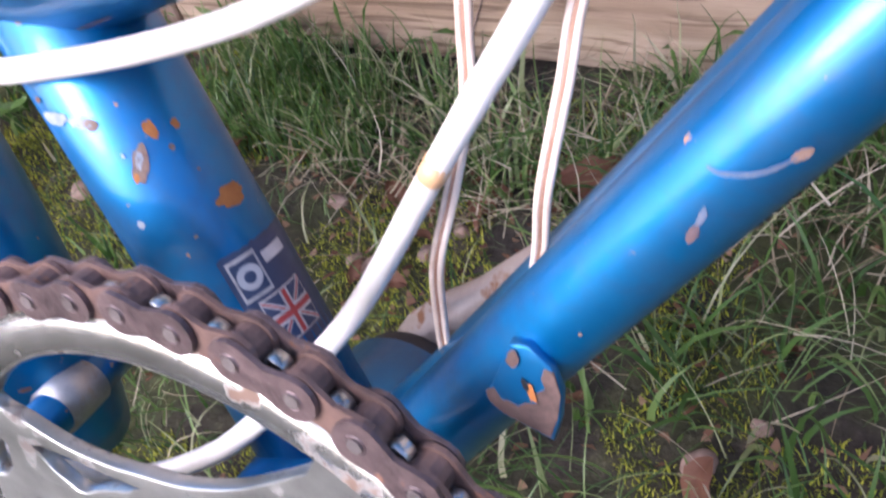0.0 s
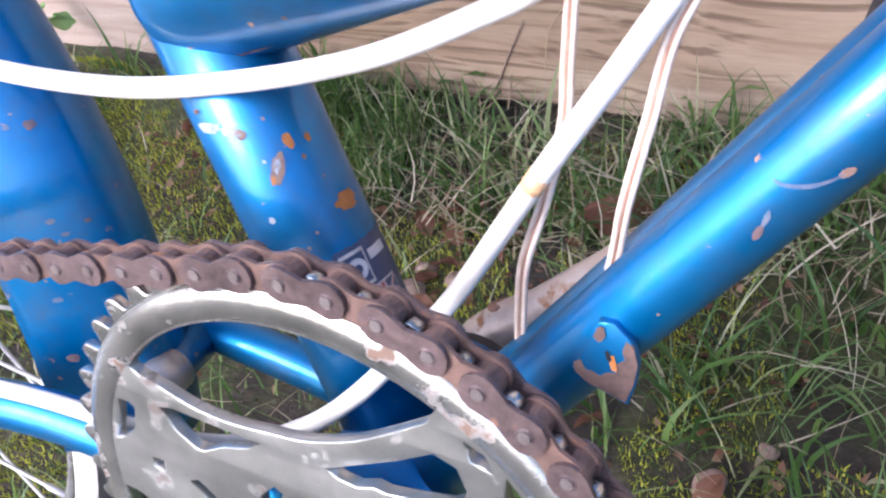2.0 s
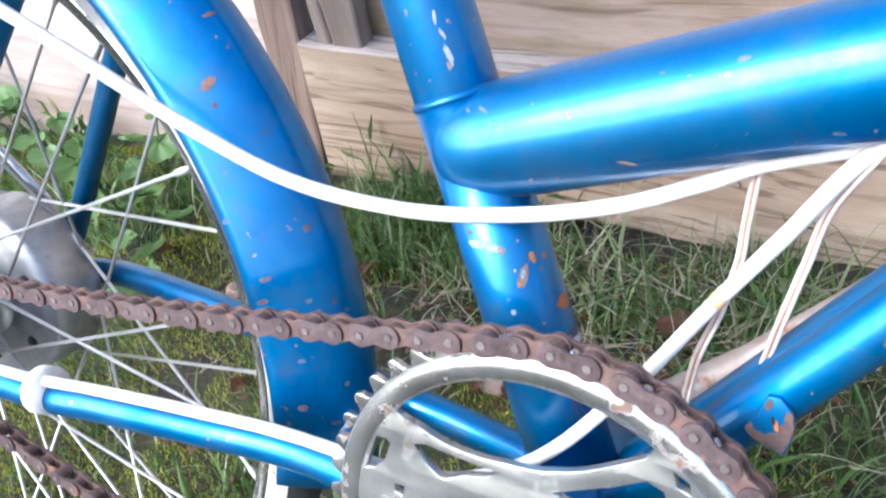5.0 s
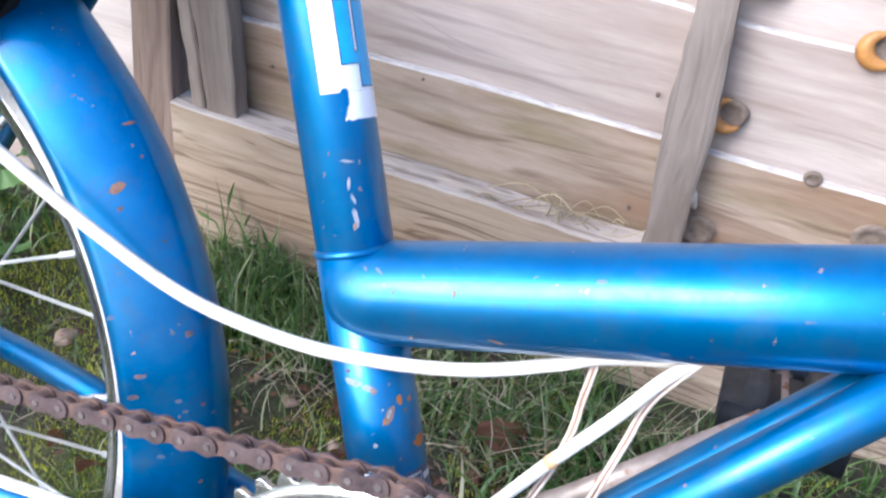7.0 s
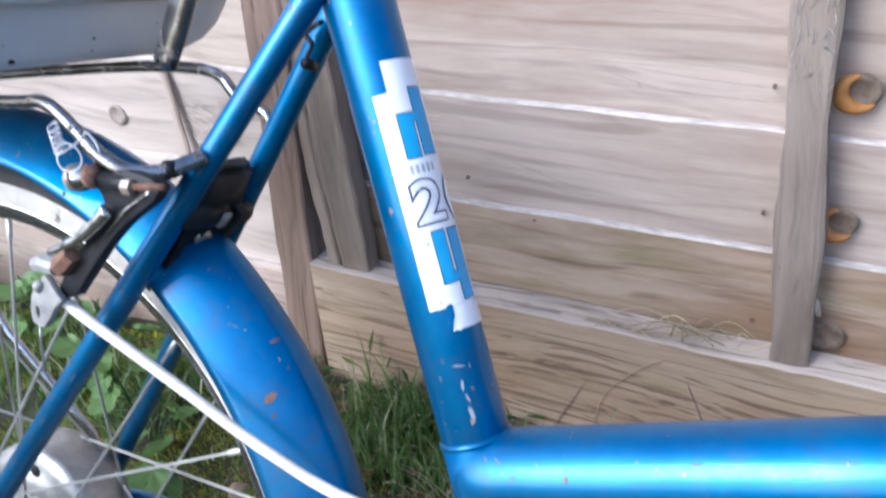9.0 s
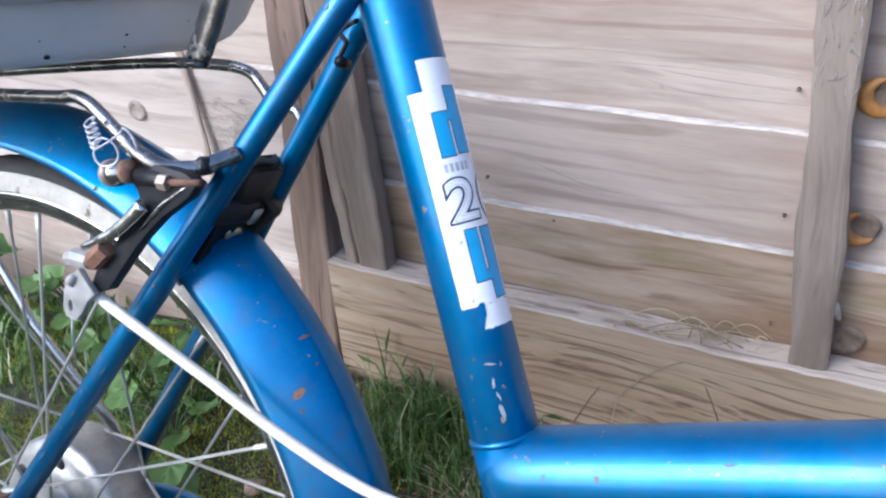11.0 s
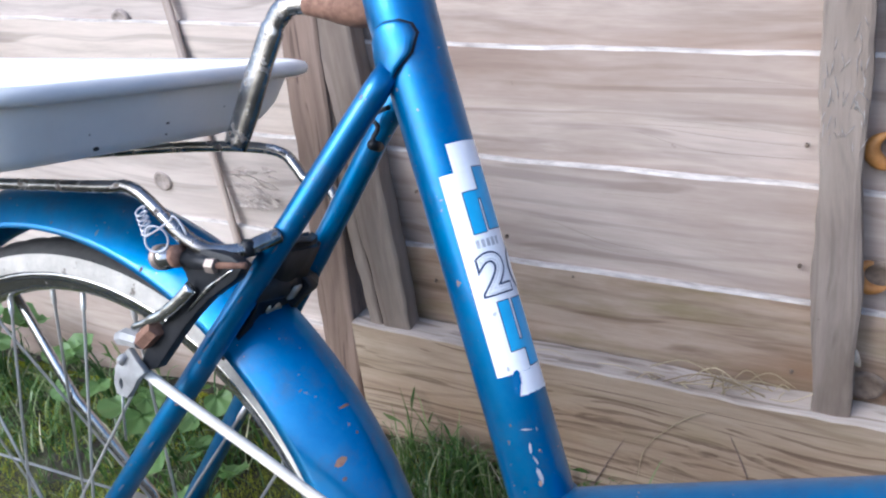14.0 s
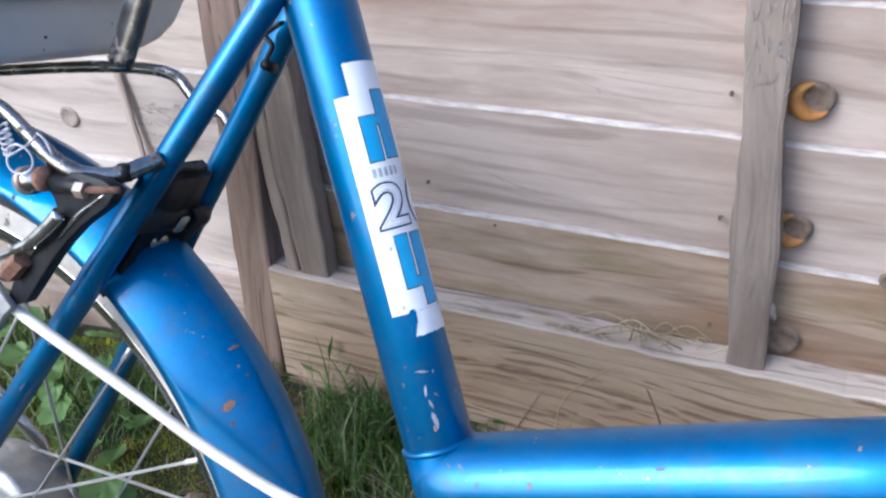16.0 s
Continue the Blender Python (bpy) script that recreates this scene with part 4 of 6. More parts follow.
for k in range(5):
    part("lettering_bar", patch(SEAT, 0.2150, 0.2190, 41 + 9.5 * k, 47 + 9.5 * k, 0.00022), STICK_GREY, sticker)


def numeral(text, h0, high, d0, wide, offset, out, mat, name):
    cu = bpy.data.curves.new("numeral", "FONT")
    cu.body, cu.size, cu.offset, cu.fill_mode = text, 1.0, offset, "FRONT"
    ob = bpy.data.objects.new("numeral", cu)
    scene.collection.objects.link(ob)
    me = bpy.data.meshes.new_from_object(ob.evaluated_get(bpy.context.evaluated_depsgraph_get()))
    bpy.data.objects.remove(ob)
    bm = bmesh.new()
    bm.from_mesh(me)
    bpy.data.meshes.remove(me)
    bmesh.ops.triangulate(bm, faces=bm.faces[:])
    bmesh.ops.subdivide_edges(bm, edges=bm.edges[:], cuts=4, use_grid_fill=True)
    for v in bm.verts:
        v.co = SEAT(h0 + high * v.co.y / 0.7, d0 + wide * v.co.x / 0.52, out)
    return part(name, bm, mat, sticker, smooth=False)


numeral("2", 0.1926, 0.0190, 31, 57, 0.052, 0.00030, STICK_DARK, "numeral_edge")
numeral("2", 0.1926, 0.0190, 31, 57, 0.016, 0.00046, STICKER, "numeral")
numeral("2", 0.1926, 0.0190, 31, 57, -0.012, 0.00056, STICK_GREY, "numeral_edge")
numeral("2", 0.1926, 0.0190, 31, 57, -0.022, 0.00066, STICKER, "numeral")
numeral("0", 0.1926, 0.0190, 94, 57, 0.052, 0.00030, STICK_DARK, "numeral_edge")
numeral("0", 0.1926, 0.0190, 94, 57, 0.016, 0.00046, STICKER, "numeral")
part("sticker_tear", blob(SEAT, 0.1490, 42, 0.012, 0.004, 12, 3410, 0.0005, 3.0), BLUE, sticker, smooth=False)
part("sticker_tear", blob(SEAT, 0.1560, 34, 0.0024, 0.0013, 0, 3410, 0.0005, 5.0), STICK_GREY, sticker, smooth=False)
part("sticker_tear", blob(SEAT, 0.1830, 38, 0.0022, 0.0014, 40, 3410, 0.0005, 8.0), STICK_GREY, sticker, smooth=False)

# small badge low on the seat tube
badge = part("badge", patch(SEAT_LOW, -0.0420, -0.0085, 50, 150, 0.00012, 0.0006), STICK_DARK, bike, "worn black badge sticker with a round emblem and a small flag")
part("badge_frame", patch(SEAT_LOW, -0.0210, -0.0100, 54, 80, 0.00022), STICK_WORN, badge)
part("badge_field", patch(SEAT_LOW, -0.0200, -0.0110, 56, 78, 0.00030), STICK_DARK, badge)
part("emblem", blob(SEAT_LOW, -0.0155, 67, 0.0064, 0.0064, 0, 3270, 0.00040, 11.0, 0.0), STICK_GREY, badge, smooth=False)
part("emblem_core", blob(SEAT_LOW, -0.0155, 67, 0.0030, 0.0030, 0, 3270, 0.00050, 12.0, 0.0), STICK_DARK, badge, smooth=False)
part("lettering_bar", patch(SEAT_LOW, -0.0150, -0.0120, 84, 110, 0.00022), STICK_GREY, badge)
part("flag", patch(SEAT_LOW, -0.0350, -0.0220, 62, 106, 0.00022), STICK_WORN, badge)
part("flag_field", patch(SEAT_LOW, -0.0345, -0.0225, 63, 105, 0.00028), STICK_DARK, badge)
for mat, w, lift in ((STICK_WORN, 0.0017, 0.00036), (STICK_RED, 0.0006, 0.00044)):
    for h0, h1 in ((-0.0345, -0.0225), (-0.0225, -0.0345)):
        bm = bmesh.new()
        rows = [[bm.verts.new(SEAT_LOW(h0 + (h1 - h0) * k / 8 + e * w / 2, 63 + 42 * k / 8, lift)) for e in (-1, 1)] for k in range(9)]
        for p, q in zip(rows, rows[1:]):
            bm.faces.new((p[0], p[1], q[1], q[0]))
        part("flag_cross", bm, mat, badge, smooth=False)
part("flag_bar", patch(SEAT_LOW, -0.0301, -0.0269, 63, 105, 0.00052), STICK_WORN, badge)
part("flag_bar", patch(SEAT_LOW, -0.0345, -0.0225, 80, 88, 0.00052), STICK_WORN, badge)
part("flag_bar", patch(SEAT_LOW, -0.0293, -0.0277, 63, 105, 0.00060), STICK_RED, badge)
part("flag_bar", patch(SEAT_LOW, -0.0345, -0.0225, 82, 86, 0.00060), STICK_RED, badge)

STAY = round_bar(stay_a, NEAR_DROP, 0.0073)
D1, D2, D3, D4 = 3270, 2580, 5850, 7850
for where, h, deg, long, wide, turn, unit, mat in (
        (SEAT_LOW, 0.0350, -2, 0.0040, 0.0130, 14, D1, SCUFF), (SEAT_LOW, 0.0318, 18, 0.0036, 0.0085, 32, D1, SCUFF), (SEAT_LOW, 0.0306, 24, 0.0034, 0.0048, 34, D1, CHIP), (SEAT_LOW, 0.0245, 59, 0.0060, 0.0038, -10, D1, RUST_ORANGE), (SEAT_LOW, 0.0231, 77, 0.0036, 0.0028, 0, D1, RUST_ORANGE),
        (SEAT_LOW, 0.0184, 40, 0.0115, 0.0050, 30, D1, CHIP), (SEAT_LOW, 0.0196, 41, 0.0060, 0.0024, 30, D1, SCUFF), (SEAT_LOW, 0.0163, 33, 0.0034, 0.0020, 25, D1, RUST_ORANGE), (SEAT_LOW, 0.0190, 66, 0.0022, 0.0020, 0, D1, CHIP), (SEAT_LOW, 0.0030, 88, 0.0072, 0.0115, 0, D1, RUST_ORANGE),
        (SEAT_LOW, 0.0065, 16, 0.0028, 0.0024, 0, D1, SCUFF), (SEAT_LOW, 0.0400, -8, 0.0018, 0.0030, 0, D1, RUST), (SEAT_LOW, 0.0220, 33, 0.0014, 0.0012, 0, D1, SCUFF), (SEAT_LOW, -0.0010, 48, 0.0012, 0.0016, 0, D1, CHIP),
        (SEAT_LOW, 0.0120, 75, 0.0010, 0.0012, 0, D1, RUST), (SEAT_LOW, 0.0550, 20, 0.0012, 0.0040, 0, D1, CHIP), (SEAT_LOW, 0.0600, 40, 0.0012, 0.0018, 0, D1, RUST),
        (SEAT, 0.1172, 33, 0.0055, 0.0014, 12, D1, SCUFF), (SEAT, 0.1110, 36, 0.0050, 0.0012, -18, D1, SCUFF), (SEAT, 0.1035, 36, 0.0075, 0.0024, -8, D1, SCUFF), (SEAT, 0.1000, 33, 0.0030, 0.0018, 10, D1, CHIP),
        (SEAT, 0.1262, 35, 0.0010, 0.0065, 12, D1, SCUFF), (SEAT, 0.1250, 52, 0.0018, 0.0008, 0, D1, SCUFF), (SEAT, 0.1300, 12, 0.0012, 0.0010, 0, D1, CHIP), (SEAT, 0.2950, -15, 0.0022, 0.0010, 0, D1, CHIP),
        (MAIN, 0.0260, -18, 0.0020, 0.0048, 30, D2, FAINT_SCUFF), (MAIN, 0.0514, -17, 0.0022, 0.0050, 10, D2, CHIP), (MAIN, 0.1073, -33, 0.0052, 0.0024, 0, D2, FAINT_SCUFF), (MAIN, 0.0659, 35, 0.0085, 0.0022, 25, D2, CHIP),
        (MAIN, 0.1288, 40, 0.0050, 0.0022, 20, D2, FAINT_SCUFF), (MAIN, 0.1760, -3, 0.0045, 0.0014, 0, D2, FAINT_SCUFF), (MAIN, 0.0185, -38, 0.0060, 0.0018, 40, D2, FAINT_SCUFF), (MAIN, 0.0120, -41, 0.0040, 0.0018, 50, D2, FAINT_SCUFF),
        (MAIN, 0.0830, -36, 0.0022, 0.0007, 0, D2, CHIP), (MAIN, 0.1450, 18, 0.0012, 0.0010, 0, D2, RUST), (MAIN, 0.0400, 40, 0.0012, 0.0022, 0, D2, RUST), (MAIN, 0.0200, 62, 0.0160, 0.0012, 4, D2, RUST),
        (STAY, 0.165, 10, 0.0060, 0.0010, 20, D4, FAINT_SCUFF), (STAY, 0.182, -14, 0.0030, 0.0022, 0, D4, CHIP), (STAY, 0.205, 5, 0.0022, 0.0018, 0, D4, FAINT_SCUFF), (STAY, 0.238, 18, 0.0016, 0.0048, 0, D4, FAINT_SCUFF), (STAY, 0.262, 2, 0.0040, 0.0014, 30, D4, FAINT_SCUFF), (STAY, 0.290, -10, 0.0026, 0.0016, 0, D4, FAINT_SCUFF), (STAY, 0.310, 15, 0.0020, 0.0020, 0, D4, CHIP), (STAY, 0.335, 0, 0.0030, 0.0012, -20, D4, FAINT_SCUFF), (STAY, 0.120, 12, 0.0030, 0.0014, 0, D4, CHIP), (STAY, 0.06, -5, 0.0024, 0.0012, 0, D4, FAINT_SCUFF), (STAY, 0.012, 8, 0.0040, 0.0022, 0, D4, FAINT_SCUFF),
        (BRACE, 0.0700, 18, 0.0012, 0.0010, 0, D3, CHIP), (BRACE, 0.0450, 5, 0.0014, 0.0012, 0, D3, FAINT_SCUFF)):
    part("paint_chip", blob(where, h, deg, long * (1.0 if where is SEAT else 0.74), wide * (0.9 if where is SEAT else 0.68), turn, unit, seed=h * 900 + deg), mat, bike, smooth=False)
for deg, u, long, wide, turn, mat in ((40.8, -0.30, 0.0024, 0.0085, 10, RUST), (37.6, -0.33, 0.0026, 0.0022, 0, FRECKLE), (35.7, -0.66, 0.0082, 0.0062, 20, RUST), (33.8, -0.70, 0.0034, 0.0026, 10, FRECKLE), (71.0, -0.95, 0.0034, 0.0026, 0, FRECKLE), (102.0, -0.75, 0.0026, 0.0034, 0, FRECKLE), (29.7, -0.43, 0.0022, 0.0018, 0, FRECKLE),
                                     (20.6, -0.42, 0.0052, 0.0044, 10, FRECKLE), (21.0, -0.57, 0.0026, 0.0022, 0, FAINT_SCUFF), (20.7, -0.41, 0.0028, 0.0024, 10, FRECKLE), (17.2, -0.86, 0.0034, 0.0040, 0, FRECKLE), (14.1, -0.60, 0.0030, 0.0030, 0, FAINT_SCUFF), (13.3, -0.36, 0.0026, 0.0024, 0, FRECKLE), (12.9, -0.55, 0.0024, 0.0030, 20, FAINT_SCUFF), (23.8, -0.97, 0.0040, 0.0024, 0, FAINT_SCUFF), (8.2, -0.76, 0.0034, 0.0028, 0, FAINT_SCUFF), (15.0, -0.92, 0.0040, 0.0030, 0, FRECKLE),
                                     (9.0, 0.10, 0.0020, 0.0014, 30, FRECKLE), (28.0, -0.85, 0.0020, 0.0014, 0, FAINT_SCUFF), (49.0, -0.35, 0.0014, 0.0010, 0, FAINT_SCUFF), (5.0, -0.4, 0.0040, 0.0026, 20, FRECKLE), (3.0, -0.80, 0.0060, 0.0034, 0, FRECKLE), (1.0, -0.55, 0.0030, 0.0044, 0, FRECKLE), (45.0, -0.65, 0.0014, 0.0020, 0, FRECKLE), (53.0, -0.5, 0.0018, 0.0012, 0, FAINT_SCUFF), (64.0, -0.75, 0.0030, 0.0026, 0, FAINT_SCUFF), (80.0, -0.85, 0.0026, 0.0040, 0, FAINT_SCUFF), (88.0, -0.9, 0.0022, 0.0018, 0, FRECKLE)):
    ob = part("rust_freckle", blob(on_guard, deg / 205, u, long * 0.62, wide * 0.62, turn, 33.0, 0.0003, deg), mat, guard, smooth=False)
    ob.matrix_local = guard.matrix_local.inverted()


def streak(where, pts, wide, mat, seed):
    """A thin scratch along points given by height and angle, widest in its middle."""
    c = spline([(h * 1000, d, 0) for h, d in pts], 6)
    bm = bmesh.new()
    n = len(c) - 1
    rows = []
    for k, q in enumerate(c):
        p0, p1 = c[max(0, k - 1)], c[min(n, k + 1)]
        dh, dd = (p1.x - p0.x) / 1000, (p1.y - p0.y) / D3
        ln = math.hypot(dh, dd) or 1.0
        w = wide / 2 * (0.15 + math.sin(math.pi * k / n) ** 0.6) * (1 + 0.5 * noise.noise((k * 0.9, seed, 0)))
        rows.append([bm.verts.new(where(q.x / 1000 - dd / ln * w * e, q.y + dh / ln * w * e * D3, 0.00018)) for e in (-1, 0, 1)])
    for p, q in zip(rows, rows[1:]):
        for j in range(2):
            bm.faces.new((p[j], p[j + 1], q[j + 1], q[j]))
    part("paint_scratch", bm, mat, bike, smooth=False)


streak(BRACE, [(0.1079, -19), (0.1088, -6), (0.1117, 11), (0.1146, 20), (0.1171, 24)], 0.0008, FAINT_SCUFF, 1.0)
streak(BRACE, [(0.1160, 23), (0.1175, 25), (0.1191, 28)], 0.0016, CHIP, 2.0)
streak(BRACE, [(0.1034, 4), (0.1018, 9), (0.1000, 12)], 0.0010, FAINT_SCUFF, 3.0)
streak(BRACE, [(0.1004, 11), (0.0985, 15), (0.0968, 19)], 0.0014, FRECKLE, 4.0)
for k in range(7):
    streak(STAY, [(0.10 + 0.035 * k, -30 + 11 * (k % 4)), (0.106 + 0.035 * k, -26 + 11 * (k % 4))], 0.0010, FAINT_SCUFF, 10.0 + k)

# ---- seat lug and clamp lever ----
tab_l = [(-0.0850, 0.6745), (-0.0814, 0.6810), (-0.0766, 0.6834), (-0.0694, 0.6847), (-0.0640, 0.6832), (-0.0612, 0.6790), (-0.0622, 0.6700), (-0.0684, 0.6619), (-0.0741, 0.6540), (-0.0775, 0.6500), (-0.0830, 0.6540), (-0.0855, 0.6650)]


def lapped(loop, r, grow, edge):
    """A sheet lying on the round seat tube, cut to the loop, with a turned edge."""
    bm = bmesh.new()
    cx = sum(x for x, z in loop) / len(loop)
    cz = sum(z for x, z in loop) / len(loop)
    ax, az_ = STA.x, STA.z
    rings = []
    for f, lift in ((0.25, 0.0), (0.5, 0.0), (0.75, 0.0), (0.93, 0.0), (1.0, -edge * 0.5), (1.01, -edge * 2)):
        row = []
        for x, z in loop:
            px, pz = cx + (x - cx) * f * grow, cz + (z - cz) * f * grow
            dx = (px - ST0.x) * az_ - (pz - ST0.z) * ax
            row.append(bm.verts.new((px, -math.sqrt(max(0.00003, r * r - dx * dx)) - lift, pz)))
        rings.append(row)
    bm.faces.new(rings[0])
    n = len(loop)
    for p, q in zip(rings, rings[1:]):
        for k in range(n):
            bm.faces.new((p[k], p[(k + 1) % n], q[(k + 1) % n], q[k]))
    bmesh.ops.recalc_face_normals(bm, faces=bm.faces)
    return bm


part("lug_plate", lapped(tab_l, 0.0208, 1.0, 0.001), BLUE, bike, "flattened stay end lapped over the seat tube")
part("lug_seam", lapped(tab_l, 0.0193, 1.06, 0.0004), BLACK, bike, "dark seam round the stay end")
part("lever_pivot", sweep(spline([(-0.088, -0.004, 0.6945), (-0.104, -0.004, 0.6935), (-0.122, -0.004, 0.6945), (-0.136, -0.004, 0.6955)], 5), [0.0095, 0.0100, 0.0105, 0.0108, 0.0108, 0.0105, 0.0100, 0.0094, 0.0088, 0.0080, 0.0074, 0.0069, 0.0065, 0.0062, 0.0058, 0.0056], 20), RUST, bike, "rust-brown pivot of the seat clamp lever")
lever = [(-0.134, -0.004, 0.6960), (-0.147, -0.004, 0.6955), (-0.157, -0.003, 0.6900), (-0.164, -0.002, 0.6790), (-0.1735, -0.001, 0.6600), (-0.184, 0.0, 0.6370), (-0.1925, 0.0, 0.6185)]
part("seat_clamp_lever", sweep(spline(lever, 6), [0.0058] * 8 + [0.0070] * 8 + [0.0082] * 8 + [0.0086] * 8 + [0.0084] * 5, 18, flat=0.6), DIRTY_CHROME, bike, "pitted chrome seat clamp lever hanging down")
part("stay_bolt", sweep([(-0.0955, -0.001, 0.6240), (-0.0970, 0.008, 0.6225)], 0.0028, 12), BLACK, bike)
part("wire_tie", sweep(spline([(-0.0820, -0.006, 0.6435), (-0.0900, 0.000, 0.6420), (-0.0980, 0.002, 0.6380), (-0.0945, 0.003, 0.6330), (-0.0975, 0.003, 0.6270), (-0.0950, 0.003, 0.6235)], 6), 0.0013, 8), BLACK, bike)

# ---- rear rack ----
rack = new("rear_rack")
rack.parent = bike
rack.location = (0.008, 0.0, 0.001)
rack["label"] = "bent chrome wire rear rack"
ROD = 0.0034
part("side_rod", sweep(spline([(-0.62, -0.088, 0.577), (-0.46, -0.078, 0.584), (-0.3456, -0.070, 0.5900), (-0.232, -0.070, 0.5965), (-0.205, -0.070, 0.5975), (-0.1793, -0.070, 0.5830), (-0.1675, -0.068, 0.5745), (-0.156, -0.064, 0.5695), (-0.1446, -0.055, 0.5697), (-0.1385, -0.045, 0.5737), (-0.1355, -0.037, 0.5765)], 7), [ROD] * 36 + [ROD * 1.25] * 35, 12), DIRTY_CHROME, rack)
part("side_rod", sweep(spline([(-0.62, 0.018, 0.576), (-0.45, 0.023, 0.5935), (-0.332, 0.026, 0.6060), (-0.263, 0.026, 0.6125), (-0.213, 0.026, 0.6150), (-0.188, 0.026, 0.6128), (-0.177, 0.026, 0.6050), (-0.170, 0.026, 0.5985), (-0.160, 0.027, 0.5962), (-0.1513, 0.027, 0.5925), (-0.1483, 0.0275, 0.5842), (-0.150, 0.028, 0.578)], 7), ROD, 12), DIRTY_CHROME, rack)
part("cross_rod", sweep([(-0.55, -0.084, 0.5805), (-0.55, 0.020, 0.5735)], 0.003, 10), CHROME, rack)
part("bridge_plate", box((0.026, 0.060, 0.003), Matrix.Translation((-0.1600, -0.023, 0.5665)) @ pose(0, 0, 0, 0, -16, 6), 0.001), BLACK, rack, "greasy black bridge plate")
for x, y, z in ((-0.1410, -0.0530, 0.5700), (-0.1530, -0.005, 0.5625), (-0.162, -0.057, 0.5650)):
    part("plate_bolt", sweep([(x, y, z - 0.003), (x - 0.001, y, z + 0.0042), (x - 0.001, y, z + 0.0055)], [0.0036, 0.0036, 0.0022], 12), BLACK, rack)
part("support_rod", sweep([rr(-0.312, -0.064, 0.300), rr(-0.345, -0.064, 0.345), rr(-0.41, -0.062, 0.43), (-0.515, -0.083, 0.582)], 0.0040, 12, flat=0.8), CHROME, rack, "chrome support rod to the axle")
part("support_rod", sweep([rr(-0.312, 0.060, 0.300), rr(-0.335, 0.058, 0.345), (-0.372, 0.010, 0.425), (-0.437, 0.008, 0.497), (-0.505, 0.020, 0.578)], 0.0040, 12, flat=0.8), CHROME, rack)
coil = []
for k in range(42):                                   # tight turns, then one wide loop hanging under the rod
    a = k * 0.75
    coil.append((-0.1893 + 0.0052 * k / 42 + 0.0026 * math.cos(a), -0.079 + 0.0022 * math.sin(a), 0.5895 - 0.0120 * k / 42 + 0.0016 * math.sin(a)))
for k in range(15):
    a = 2.6 + k * 0.48
    coil.append((-0.1775 + 0.0062 * math.cos(a), -0.0795 + 0.002 * math.sin(a * 1.3), 0.5755 + 0.0066 * math.sin(a)))
coil += [(-0.1700, -0.078, 0.5845), (-0.1660, -0.079, 0.5880), (-0.1620, -0.078, 0.5850), (-0.1590, -0.077, 0.5790)]
part("wire_scrap", sweep(spline(coil, 3), 0.00055, 6), STICK_GREY, rack, "scrap of thin wire twisted on the rack")

# ---- rear brake ----
brake = new("brake_caliper")
brake.parent = bike
brake.location = (0.006, 0.002, 0.006)
brake["label"] = "black and chrome side-pull rear brake caliper"
arm = [(-0.1731, 0.5600), (-0.1690, 0.5640), (-0.1600, 0.5655), (-0.1495, 0.5659), (-0.1360, 0.5645), (-0.1280, 0.5610), (-0.1330, 0.5540), (-0.1510, 0.5418), (-0.1600, 0.5335), (-0.1689, 0.5244), (-0.1800, 0.5110), (-0.1906, 0.4984), (-0.1970, 0.4960), (-0.2021, 0.4977), (-0.1957, 0.5111), (-0.1833, 0.5235), (-0.1704, 0.5387), (-0.1648, 0.5491), (-0.1665, 0.5530)]
part("brake_arm", outline([arm], 0.006, -0.068), BLACK, brake, "glossy black brake arm")
part("brake_arm", outline([[(x + 0.006, z - 0.006) for x, z in arm[7:]]], 0.006, 0.004), BLACK, brake)
# The streak of highlight on the glossy arm, built as a thin chrome rod.
part("arm_ridge", sweep(spline([(-0.1340, -0.0715, 0.5585), (-0.1500, -0.0720, 0.5475), (-0.1640, -0.0720, 0.5340)], 5), [0.0007] * 4 + [0.0011] * 4 + [0.0006] * 3, 8), CHROME, brake, "bright ridge along the black arm, its highlight built in chrome")
part("pivot_bolt", sweep([(-0.1700, -0.0750, 0.5612), (-0.1745, -0.0745, 0.5605), (-0.1750, -0.0745, 0.5604), (-0.1790, -0.0740, 0.5598)], [0.0050, 0.0052, 0.0064, 0.0062], 16), CHROME, brake, "chrome pivot bolt with rust")
part("bolt_cap", sweep([(-0.1785, -0.0740, 0.5598), (-0.1830, -0.0735, 0.5590), (-0.1855, -0.0735, 0.5586)], [0.0068, 0.0066, 0.0046], 16), OLD_CHROME, brake, "rust-brown domed cap of the pivot bolt")
part("washer", sweep([(-0.1660, -0.0750, 0.5622), (-0.1695, -0.0750, 0.5614)], 0.0058, 18), RUST, brake)
part("pivot_sleeve", sweep([(-0.1660, -0.0720, 0.5600), (-0.1520, -0.0700, 0.5595), (-0.1460, -0.0700, 0.5590)], [0.0044, 0.0040, 0.0036], 14), BLACK, brake)
part("sleeve_nut", sweep([(-0.1490, -0.0730, 0.5592), (-0.1440, -0.0725, 0.5592)], 0.0040, 6), OLD_CHROME, brake, smooth=False)
part("sleeve_end", sweep([(-0.1440, -0.0725, 0.5595), (-0.1270, -0.0700, 0.5612)], 0.0017, 10), RUST, brake)
part("release_lever", sweep(spline([(-0.1587, -0.0755, 0.5470), (-0.1668, -0.0760, 0.5392), (-0.1774, -0.0760, 0.5313), (-0.1901, -0.0760, 0.5246), (-0.2030, -0.0755, 0.5190)], 6), [0.0036] * 6 + [0.0034] * 6 + [0.0030] * 6 + [0.0022] * 6 + [0.0014], 14, flat=0.7), CHROME, brake, "bright chrome quick release lever")
